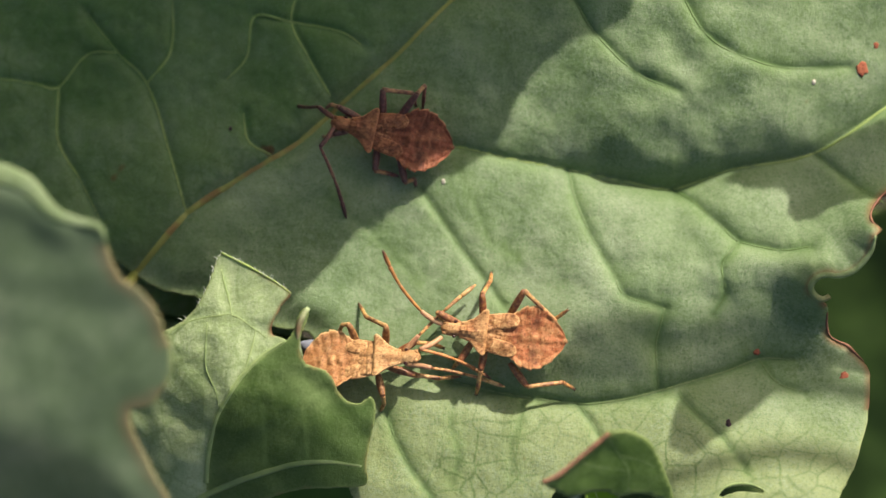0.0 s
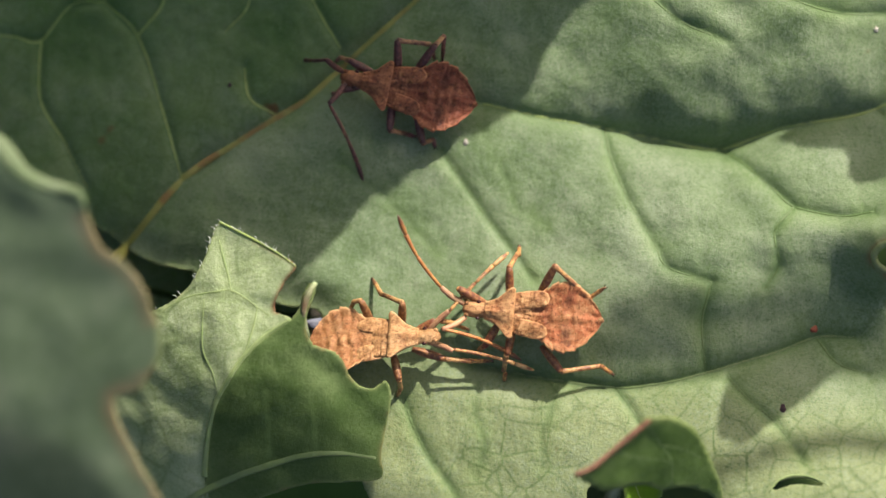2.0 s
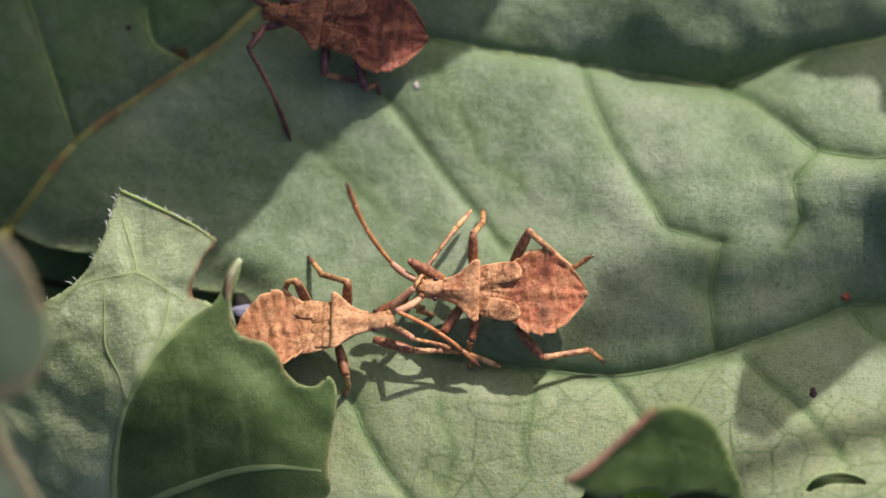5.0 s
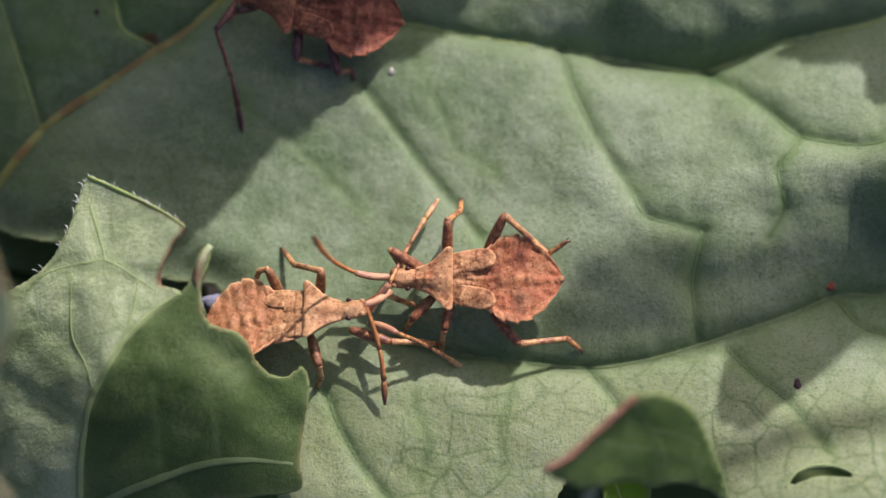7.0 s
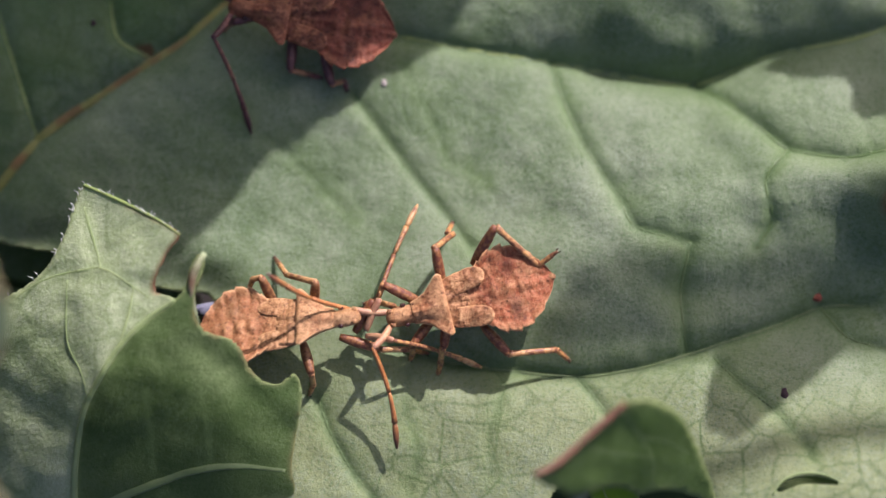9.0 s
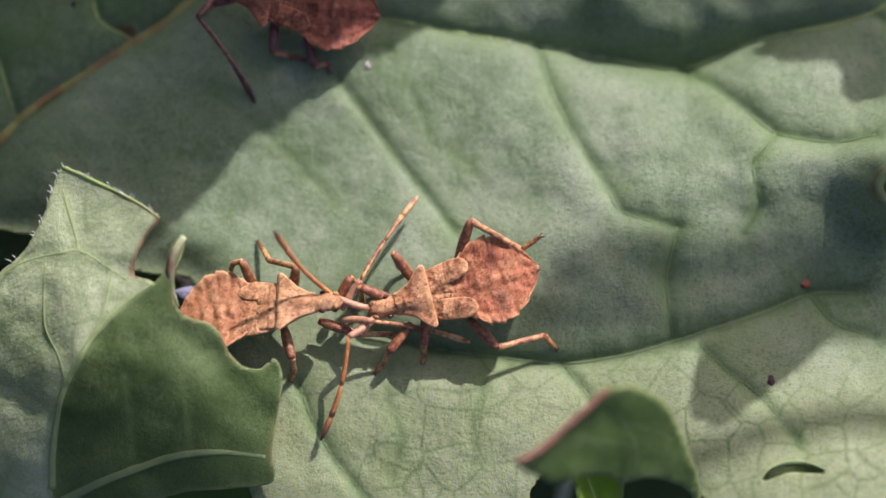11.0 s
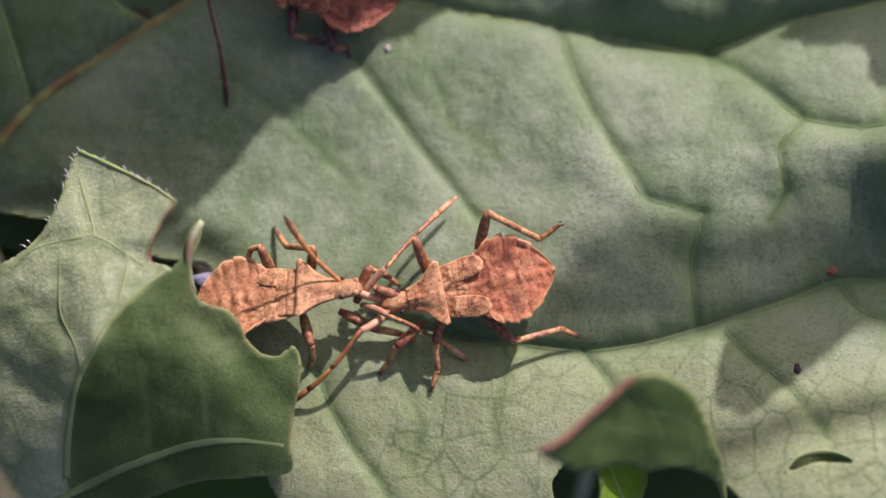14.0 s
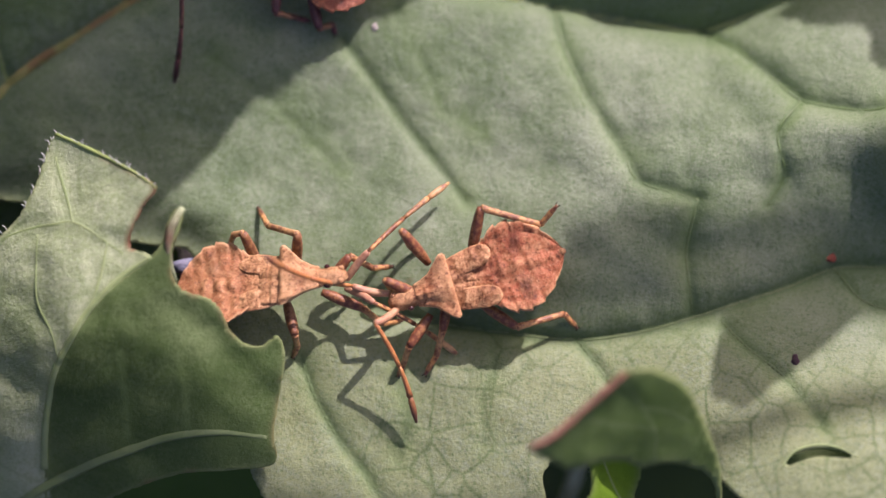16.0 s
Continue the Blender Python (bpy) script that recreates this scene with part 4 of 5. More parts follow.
def shield(x, u, y):
    z = 0.06 * math.exp(-(y / 0.09) ** 2) - 0.09 * math.exp(-((abs(u) - 0.6) / 0.2) ** 2)
    z += 0.08 * math.exp(-((x - 2.75) / 0.12) ** 2) * (1 - abs(u)) + 0.02 * math.exp(-((x - 1.52) / 0.1) ** 2) * (1 - u * u)
    return z


def mesonotum(x, u, y):
    return 0.10 * math.exp(-((abs(y) - 0.32) / 0.12) ** 2) - 0.10 * math.exp(-(y / 0.1) ** 2) * (x < 1.3) - 0.06 * math.exp(-((x - 0.75) / 0.08) ** 2)


def nymph(label, skin, limb, seed, marks=0.9, buds=0.5):
    """Body of a nymph that faces +x, its middle at the origin, in its own space."""
    bug = thing("bug_nymph", label, "insect", group="squash bug nymphs on the dock leaf")
    dark = lambda x, y: math.exp(-(((x + 2.1 + 0.12 * abs(y)) / 0.36) ** 2 + ((abs(y) - 1.25) / 0.72) ** 2) ** 1.3)
    tail = spot(-0.9, 0.3, 0.45, 0.6)
    band = spot(-3.0, 0.7, 0.2, 0.4)
    loft("abdomen", ABDOMEN, skin, bug, 30, lambda x, y: marks * max(dark(x, y), 0.45 * tail(x, y), 0.3 * band(x, y)),
         lambda x, y: min(1, max(0, (0.2 - x) / 0.8)), 0.09, 0.10, 0.85, seed=seed, detail=tergites)
    loft("thorax", THORAX, skin, bug, 20, lambda x, y: 0.6 * marks * math.exp(-(y / 0.10) ** 2), None, 0.05, seed=seed + 1, detail=mesonotum)
    loft("pronotum", PRONOTUM, skin, bug, 26, lambda x, y: 0.45 * marks * spot(2.25, 0.5, 0.35, 0.3)(x, y), None, 0.05, 0, 0.9, "pointed shield with pale rim", seed=seed + 2, detail=shield, back=0.3)
    loft("head", HEAD, skin, bug, 14, lambda x, y: 0.4 * marks * math.exp(-((abs(y) - 0.18) / 0.07) ** 2), None, 0.06, seed=seed + 3)
    for side in (1, -1):
        pad = loft("wing_pad", PAD, skin, bug, 16, lambda x, y: 0.25 * marks * spot(-0.2, 0.1, 0.5, 0.2)(x, y), None, 0.09, 0, 0.4, "rounded wing bud with pale rim", seed=seed + 5 + side)
        pad.matrix_basis = pose(0.1 * MM, side * 1.0 * MM, buds * MM, side * -6, 2, side * -9)
        blob("eye", (3.72, side * 0.54, 0.16), (0.17, 0.12, 0.16), EYE, bug)
        blob("antenna_socket", (4.45, side * 0.36, 0.14), (0.2, 0.16, 0.17), skin, bug, "", seed)
    blob("tail_tip", (-4.45, 0, 0.06), (0.22, 0.2, 0.16), skin, bug, "pale knob at the tail")
    return bug


def segment(name, length, radii, mat, parent, bend=0.0, tip=(0, 0), pale=(0, 0), label="", dusk=(0, 0)):
    """A limb segment along +x from its own joint. A feeler's shaft has two further joints, a foot its claws."""
    s = np.linspace(0, 1, 21)
    line = np.column_stack([s * length, bend * np.sin(math.pi * s), 0 * s])
    if name != "antenna_shaft":
        ob = tube(name, line[::2], radii, mat, parent, label, 8, 0.85, {"tip": tip, "pale": pale, "dusk": dusk})
        if name == "tarsus":
            for side in (1, -1):
                tube("claw", [(length * 0.93, side * 0.03, 0), (length + 0.05, side * 0.10, -0.02), (length + 0.12, side * 0.11, -0.1)], (0.045, 0.02), EYE, ob, n=5)
        return ob
    whole = lambda v: np.interp(s, np.linspace(0, 1, len(v)), v)
    r, layers = whole(radii), {"tip": whole(tip), "pale": whole(pale), "dusk": whole(dusk)}
    parts = []
    for kind, a, b in (("antenna_shaft", 0, 9), ("antenna_link", 9, 15), ("antenna_club", 15, 20)):
        rr = r[a:b + 1].copy()
        rr[0] *= 0.72
        rr[-1] *= 0.85 if b == 20 else 1.12
        parts.append(tube(kind, line[a:b + 1], rr, mat, parts[0] if parts else parent, "", 8, 0.9, {k: v[a:b + 1] for k, v in layers.items()}))
    return parts[0]


def aim(start, end):
    """Pose at start, in millimetres, with +x towards end."""
    d = Vector(end) - Vector(start)
    return Matrix.Translation(Vector(start) * MM) @ d.to_track_quat("X", "Z").to_matrix().to_4x4()


def reach(joints, lengths):
    """The joints, moved so that every segment keeps its length."""
    out = [Vector(joints[0])]
    for target, l in zip(joints[1:], lengths):
        d = Vector(target) - out[-1]
        out.append(out[-1] + d.normalized() * l)
    return out


def with_steps(rows):
    """Rows with further ones put between where the turn from one to the next is large."""
    out = [rows[0]]
    for t, m in rows[1:]:
        t0, m0 = out[-1]
        turn = m0.to_quaternion().rotation_difference(m.to_quaternion()).angle
        n = int(turn / radians(60)) + 1
        for k in range(1, n):
            out.append((t0 + (t - t0) * k / n, m0.lerp(m, k / n)))
        out.append((t, m))
    return out


KEYED = []


def body_at(rows, t):
    """The body's pose at a time, between its rows."""
    ts = [r[0] for r in rows]
    x, y, z, roll, pitch, turn = (np.interp(t, ts, [r[k] for r in rows]) for k in range(1, 7))
    return pose(x * MM, y * MM, z * MM, roll, pitch, turn)


def limb(bug, body_rows, rows, names, radii, mat, lengths=None, tips=None, pales=None, bend=0.0, labels=("",) * 3):
    """A leg or feeler in segments. rows: time, then joints in the world (x, y, z); each segment is keyed in the bug's space."""
    first = [Vector(j) for j in rows[0][1:]]
    lengths = lengths or [float(np.mean([(Vector(r[k + 2]) - Vector(r[k + 1])).length for r in rows])) for k in range(len(first) - 1)]
    parts = [segment(n, l, r, mat[k] if isinstance(mat, tuple) else mat, bug, bend * l, (tips or {}).get(k, (0, 0)), (pales or {}).get(k, (0, 0)), labels[k], (0.75, 0.5, 0.7) if n == "femur" else (0.35, 0, 0, 0.4) if n == "tibia" else (0, 0))
             for k, (n, l, r) in enumerate(zip(names, lengths, radii))]
    poses = [[] for _ in parts]
    for t, *joints in rows:
        back = body_at(body_rows, t).inverted()
        pts = reach(joints, lengths)
        for k, (a, b) in enumerate(zip(pts, pts[1:])):
            poses[k].append((t, back @ aim(a, b)))
    for part, keys in zip(parts, poses):
        if len(keys) == 1:
            part.matrix_basis = keys[0][1]
        else:
            KEYED.append((part, with_steps(keys)))
    return parts


LEG = ("femur", "tibia", "tarsus")
LEG_R = ((0.18, 0.27, 0.29, 0.27, 0.2), (0.2, 0.165, 0.165, 0.16, 0.17), (0.16, 0.14, 0.15, 0.07))
SPEAR = ("antenna_base", "antenna_shaft")
SPEAR_R = ((0.16, 0.2, 0.2, 0.19, 0.15), (0.11, 0.12, 0.12, 0.13, 0.11, 0.12, 0.14, 0.16, 0.17, 0.07))


def leg(bug, body_rows, rows, heights, mat, dark_tip=0.9):
    """rows: time and flat joints (x, y); heights: z of hip, knee, ankle and foot."""
    full = []
    for t, joints in rows:
        foot = float(leaf_height(np.array([joints[3]]))[0]) + 0.12
        zs = (*heights[:3], foot if heights[3] < 3 else heights[3])
        full.append((t, *((x, y, z) for (x, y), z in zip(joints, zs))))
    return limb(bug, body_rows, full, LEG, LEG_R, mat, None, {2: (0, 0.1, dark_tip)}, {1: (0.2, 0.5, 0.2)})


def feeler(bug, body_rows, rows, z0, tips, pales, bend=0.05, floor=1.3, mat=None, up=False):
    """rows: time and base, elbow and tip (x, y). The shaft rises or sinks so that it keeps its length."""
    full = []
    for t, (b, e, p) in rows:
        ze = z0 + 0.5
        left = 5.9**2 - (p[0] - e[0]) ** 2 - (p[1] - e[1]) ** 2
        dz = math.sqrt(max(left, 0.0))
        zp = floor + 0.2
        ze = min(max(ze, zp + dz), z0 + 1.5)
        if up:
            ze, zp = z0 + 0.3, z0 + 0.3 + 0.85 * dz
        full.append((t, (*b, z0), (*e, ze), (*p, zp)))
    limb(bug, body_rows, full, SPEAR, SPEAR_R, mat or (FEELER_BASE, FEELER), (1.95, 5.9), tips, pales, bend)


# the ruddy nymph that turns its head towards the pale one
R_BODY = [(0.0, 3.12, -8.04, 3.4, 0, 0, 174.8), (1.5, 3.11, -8.24, 3.4, 0, 0, 176.1), (4.5, 3.06, -8.30, 3.4, 0, 0, 176.0), (4.7, 2.99, -8.33, 3.4, 0, 0, 176.5), (7.0, 2.77, -8.28, 3.4, 0, 0, 178.7), (7.5, 2.81, -8.50, 3.4, 0, 0, 183.7), (8.0, 2.74, -8.74, 3.4, 0, 0, 191.9), (8.5, 2.91, -8.77, 3.4, 0, 0, 193.8), (11.0, 2.97, -9.17, 3.4, 0, 0, 193.9), (12.0, 2.91, -9.23, 3.4, 0, 0, 192.5), (13.0, 2.61, -9.36, 3.4, 0, 0, 193.0), (14.0, 2.55, -9.76, 3.4, 0, 0, 191.5), (14.5, 2.71, -9.87, 3.4, 0, 0, 189.0), (15.0, 2.76, -9.81, 3.4, 0, 0, 188.4), (15.5, 2.95, -9.94, 3.4, 0, 0, 191.3), (16.0, 3.58, -9.88, 3.4, 0, 0, 196.5)]
ruddy = nymph("ruddy brown squash bug nymph with two dark abdominal blotches", RUDDY, LIMB_RED, 3, 0.8)
leg(ruddy, R_BODY, [(0.0, ((3.31, -6.83), (4.46, -4.73), (6.58, -6.72), (7.61, -6.15))), (7.0, ((3.18, -7.03), (4.23, -5.01), (6.42, -6.91), (7.54, -6.39))), (7.5, ((3.06, -6.85), (4.14, -4.99), (6.40, -6.94), (7.47, -6.27))), (8.0, ((2.99, -6.89), (4.06, -5.11), (6.20, -7.12), (7.52, -6.38))), (8.5, ((3.04, -6.91), (4.18, -5.15), (6.42, -7.09), (7.49, -6.41))), (11.0, ((3.05, -7.79), (3.78, -5.61), (6.40, -7.04), (7.55, -6.39))), (12.0, ((2.96, -8.07), (3.69, -5.51), (6.50, -7.17), (7.61, -6.44))), (13.0, ((2.98, -8.06), (3.62, -5.80), (6.43, -7.31), (7.57, -6.43))), (14.0, ((2.99, -8.09), (3.45, -6.19), (6.39, -7.34), (7.44, -6.46))), (14.5, ((2.95, -8.70), (3.47, -6.23), (6.60, -7.36), (7.48, -6.49))), (15.0, ((2.91, -8.68), (3.33, -6.30), (6.44, -7.21), (7.46, -6.40))), (15.5, ((2.67, -8.93), (3.32, -6.29), (6.64, -7.32), (7.46, -6.37))), (16.0, ((3.22, -8.75), (3.76, -6.19), (6.79, -7.24), (7.52, -6.35)))], (3.1, 4.6, 3.6, 4.2), LIMB_RED, 0.5)
leg(ruddy, R_BODY, [(0.0, ((1.54, -7.31), (1.36, -4.73), (1.97, -4.14), (2.07, -3.26))), (4.7, ((1.37, -7.32), (1.41, -5.07), (1.98, -4.45), (2.03, -3.52))), (7.0, ((1.19, -7.29), (1.23, -5.27), (1.93, -4.59), (2.04, -3.48))), (7.5, ((1.03, -7.48), (1.20, -5.30), (2.04, -4.41), (2.09, -3.50))), (8.0, ((1.23, -7.98), (1.14, -5.64), (2.01, -4.53), (1.97, -3.52))), (8.5, ((1.39, -8.18), (1.14, -5.54), (2.07, -4.64), (2.03, -3.57))), (11.0, ((0.99, -9.00), (-0.29, -7.26), (-0.05, -7.86), (0.39, -8.17))), (12.0, ((0.56, -8.89), (-0.13, -7.24), (0.31, -7.84), (0.61, -8.14))), (13.0, ((0.38, -9.04), (-0.20, -7.28), (0.18, -7.97), (0.48, -8.27))), (14.0, ((0.48, -9.21), (-0.19, -7.48), (0.19, -8.16), (0.48, -8.37))), (15.0, ((0.50, -9.18), (-0.18, -7.56), (0.25, -8.15), (0.54, -8.30))), (16.0, ((1.08, -9.18), (-0.27, -7.54), (0.10, -8.26), (0.39, -8.55)))], (3.0, 4.2, 1.9, 1.0), LIMB_RED)
leg(ruddy, R_BODY, [(0.0, ((0.22, -7.62), (-1.85, -6.51), (-1.41, -7.42), (-0.98, -7.82))), (4.7, ((-0.07, -7.73), (-1.90, -6.64), (-1.45, -7.37), (-1.14, -7.68))), (7.0, ((0.19, -7.92), (-1.87, -6.64), (-1.43, -7.34), (-1.13, -7.64))), (8.0, ((0.04, -8.96), (-2.24, -7.77), (-2.47, -8.77), (-3.24, -9.22))), (8.5, ((0.33, -9.00), (-2.02, -7.86), (-2.24, -8.77), (-3.46, -9.06))), (11.0, ((0.09, -9.92), (-2.02, -9.05), (-2.02, -9.80), (-2.63, -9.95))), (13.0, ((-0.10, -10.24), (-2.21, -9.59), (-2.07, -10.19), (-2.52, -10.48))), (16.0, ((0.96, -10.96), (-0.91, -10.12), (-0.63, -10.84), (-0.05, -11.13)))], (3.0, 3.9, 1.6, 1.0), LIMB_RED)
hind_leg = leg(ruddy, R_BODY, [(0.0, ((3.52, -10.13), (4.82, -11.80), (7.77, -11.48), (8.58, -12.13))), (7.0, ((3.51, -10.15), (4.93, -11.75), (7.41, -11.55), (8.36, -12.23))), (8.0, ((3.36, -9.83), (4.79, -11.86), (7.47, -11.61), (8.44, -12.29))), (8.5, ((3.39, -10.06), (5.02, -12.03), (7.62, -11.61), (8.46, -12.32))), (11.0, ((3.67, -10.72), (5.12, -12.20), (7.60, -11.68), (8.35, -12.35))), (12.0, ((3.54, -10.67), (5.05, -12.12), (7.66, -11.67), (8.40, -12.30))), (13.0, ((3.40, -10.68), (5.07, -12.17), (7.62, -11.69), (8.45, -12.35))), (14.0, ((3.25, -11.13), (4.85, -12.62), (7.44, -11.96), (8.33, -12.35))), (14.5, ((3.13, -11.34), (4.83, -12.54), (7.34, -11.97), (8.31, -12.33))), (15.0, ((3.05, -11.33), (4.91, -12.51), (7.56, -11.78), (8.37, -12.25))), (15.5, ((3.06, -11.45), (4.76, -12.52), (7.53, -11.87), (8.34, -12.34))), (16.0, ((3.74, -11.24), (5.28, -12.26), (7.59, -11.89), (8.46, -12.27)))], (2.9, 3.1, 2.1, 1.5), LIMB_RED)
leg(ruddy, R_BODY, [(0.0, ((1.72, -8.97), (1.38, -10.92), (1.20, -12.18), (1.09, -12.72))), (7.0, ((1.41, -9.23), (0.99, -10.84), (0.85, -11.59), (0.75, -12.19))), (8.0, ((1.54, -9.07), (1.32, -11.10), (1.21, -12.17), (1.02, -12.93))), (8.5, ((1.70, -9.42), (1.47, -11.00), (1.27, -12.06), (1.04, -12.88))), (11.0, ((1.42, -10.36), (1.29, -11.77), (1.26, -12.38), (1.19, -12.98))), (12.0, ((1.55, -10.30), (1.38, -11.85), (1.28, -12.45), (1.22, -12.90))), (13.0, ((1.25, -10.43), (1.13, -11.99), (1.09, -12.58), (1.03, -13.24))), (14.0, ((1.23, -10.98), (0.75, -12.74), (0.89, -14.52), (0.43, -15.50))), (14.5, ((1.24, -11.05), (1.00, -12.93), (0.84, -14.49), (0.31, -15.52))), (15.0, ((1.23, -10.72), (0.86, -12.68), (0.84, -14.43), (0.42, -15.46))), (15.5, ((1.39, -10.85), (1.07, -12.65), (0.97, -14.39), (0.38, -15.55))), (16.0, ((2.06, -10.81), (1.75, -12.73), (1.37, -14.17), (0.44, -15.55)))], (2.9, 3.0, 2.0, 1.4), LIMB_RED)
leg(ruddy, R_BODY, [(0.0, ((0.82, -8.49), (-0.10, -9.99), (-0.39, -10.34), (-0.59, -10.63))), (7.0, ((0.59, -8.98), (-0.58, -10.21), (-0.88, -10.56), (-1.19, -10.95))), (8.0, ((0.51, -9.80), (-0.54, -11.07), (-0.85, -11.77), (-1.10, -12.19))), (8.5, ((0.88, -9.69), (0.00, -10.83), (-0.25, -11.59), (-0.38, -12.04))), (11.0, ((0.62, -10.94), (-0.49, -12.36), (-0.86, -12.96), (-1.31, -13.50))), (12.0, ((0.80, -10.71), (-0.39, -12.44), (-0.78, -13.03), (-1.23, -13.38))), (13.0, ((0.44, -11.04), (-1.06, -12.71), (-1.51, -13.61), (-1.91, -14.29))), (14.0, ((0.21, -11.56), (-1.48, -13.02), (-1.69, -13.62), (-2.14, -14.21))), (14.5, ((0.32, -11.26), (-1.36, -12.71), (-1.51, -13.60), (-2.10, -14.27))), (15.0, ((0.21, -11.16), (-1.25, -12.80), (-1.41, -13.53), (-2.06, -14.11))), (15.5, ((0.42, -11.46), (-1.06, -12.93), (-1.50, -13.65), (-2.09, -14.23))), (16.0, ((1.16, -11.77), (-0.07, -13.59), (-0.31, -14.45), (-0.51, -14.89)))], (2.9, 3.0, 2.0, 1.4), LIMB_RED)
feeler(ruddy, R_BODY, [(0.0, ((-1.41, -7.40), (-3.30, -6.33), (-5.93, -2.03))), (1.5, ((-1.50, -7.63), (-3.12, -6.57), (-5.95, -2.03))), (4.7, ((-1.51, -7.68), (-2.84, -6.72), (-5.16, -2.41))), (7.0, ((-1.82, -8.09), (-3.68, -7.85), (-5.52, -6.23))), (7.5, ((-1.87, -8.60), (-3.77, -8.32), (-6.22, -6.79))), (8.0, ((-1.87, -9.31), (-3.77, -9.22), (-7.73, -6.42))), (8.5, ((-1.64, -9.46), (-3.70, -9.37), (-7.83, -7.70))), (11.0, ((-1.57, -10.12), (-3.45, -9.50), (-6.28, -6.33))), (12.0, ((-1.63, -9.87), (-3.56, -9.31), (-4.88, -6.63))), (13.0, ((-1.85, -10.14), (-3.69, -9.59), (-6.34, -6.69))), (14.0, ((-1.95, -10.38), (-3.81, -9.71), (-6.80, -6.30))), (14.5, ((-1.76, -10.15), (-3.52, -9.20), (-6.63, -5.72))), (15.5, ((-1.67, -10.31), (-3.35, -9.72), (-6.86, -6.66))), (16.0, ((-0.91, -10.70), (-2.77, -10.31), (-6.84, -8.89)))], 3.4, {0: (0, 0), 1: (0, 0, 0, 0, 0, 0.15, 0.4, 0.9)}, {0: (0.4, 0.5), 1: (0, 0, 0)}, up=True)
feeler(ruddy, R_BODY, [(0.0, ((-1.51, -8.32), (-4.13, -9.83), (1.38, -11.03))), (4.7, ((-1.46, -8.52), (-3.35, -9.45), (1.44, -11.90))), (7.0, ((-1.84, -8.85), (-3.56, -9.72), (-2.43, -14.09))), (7.5, ((-1.80, -9.29), (-3.41, -10.23), (-1.28, -14.25))), (8.0, ((-1.66, -9.86), (-2.87, -11.20), (-0.91, -15.72))), (8.5, ((-1.50, -10.22), (-2.52, -11.57), (-0.83, -16.67))), (11.0, ((-1.27, -10.57), (-2.78, -11.69), (-4.29, -17.19))), (12.0, ((-1.49, -10.61), (-3.28, -11.63), (-5.38, -15.68))), (13.0, ((-1.71, -10.86), (-3.26, -12.03), (-4.84, -16.85))), (14.0, ((-1.84, -11.12), (-3.53, -12.28), (-6.20, -15.07))), (14.5, ((-1.77, -10.88), (-3.82, -12.27), (-6.33, -16.06))), (15.0, ((-1.58, -10.86), (-3.58, -12.20), (-4.87, -16.99))), (15.5, ((-1.62, -11.18), (-3.07, -12.03), (-2.23, -17.24))), (16.0, ((-0.48, -11.41), (-1.78, -12.27), (0.35, -17.15)))], 3.4, {0: (0, 0), 1: (0, 0, 0, 0, 0.1, 0.35, 0.6, 0.95)}, {0: (0.4, 0.5), 1: (0, 0, 0)}, floor=2.5)

# the pale nymph whose hind end is hidden by the torn leaf
L_BODY = [(0.0, -7.62, -10.24, 3.2, -28, -15, 6), (16.0, -7.62, -10.24, 3.2, -28, -15, 6)]
pale = nymph("pale tan squash bug nymph, rear hidden behind the torn leaf", TAN, LIMB_TAN, 8, 0.35, 0.3)
leg(pale, L_BODY, [(0.0, ((-5.66, -9.27), (-5.61, -7.52), (-7.12, -7.01), (-7.72, -6.11))), (7.0, ((-5.68, -9.28), (-5.50, -7.72), (-7.00, -7.33), (-7.74, -6.41))), (8.0, ((-5.68, -9.53), (-5.44, -8.05), (-7.02, -7.53), (-7.82, -6.39))), (8.5, ((-5.61, -9.45), (-5.43, -7.87), (-7.10, -7.39), (-7.84, -6.31))), (11.0, ((-5.76, -9.36), (-5.47, -7.96), (-6.98, -7.50), (-7.72, -6.29))), (13.0, ((-5.70, -9.25), (-5.54, -7.70), (-7.11, -7.30), (-7.70, -6.49))), (14.0, ((-5.78, -9.05), (-5.59, -7.82), (-7.07, -7.51), (-7.80, -6.41))), (14.5, ((-5.86, -9.05), (-5.50, -7.84), (-7.05, -7.39), (-7.78, -6.42))), (15.5, ((-5.94, -9.11), (-5.67, -7.67), (-7.27, -7.37), (-7.70, -6.29))), (16.0, ((-5.71, -9.29), (-5.57, -7.56), (-7.09, -7.21), (-7.72, -6.26)))], (2.2, 4.0, 2.2, 1.2), LIMB_TAN)
leg(pale, L_BODY, [(7.0, ((-7.60, -9.34), (-8.39, -7.58), (-8.88, -7.63), (-9.25, -8.41)))], (1.6, 3.0, 2.6, 1.2), LIMB_TAN)
leg(pale, L_BODY, [(7.0, ((-6.20, -11.04), (-5.75, -12.78), (-5.67, -13.38), (-5.92, -13.98)))], (2.9, 3.4, 2.4, 1.8), LIMB_TAN, 0.5)
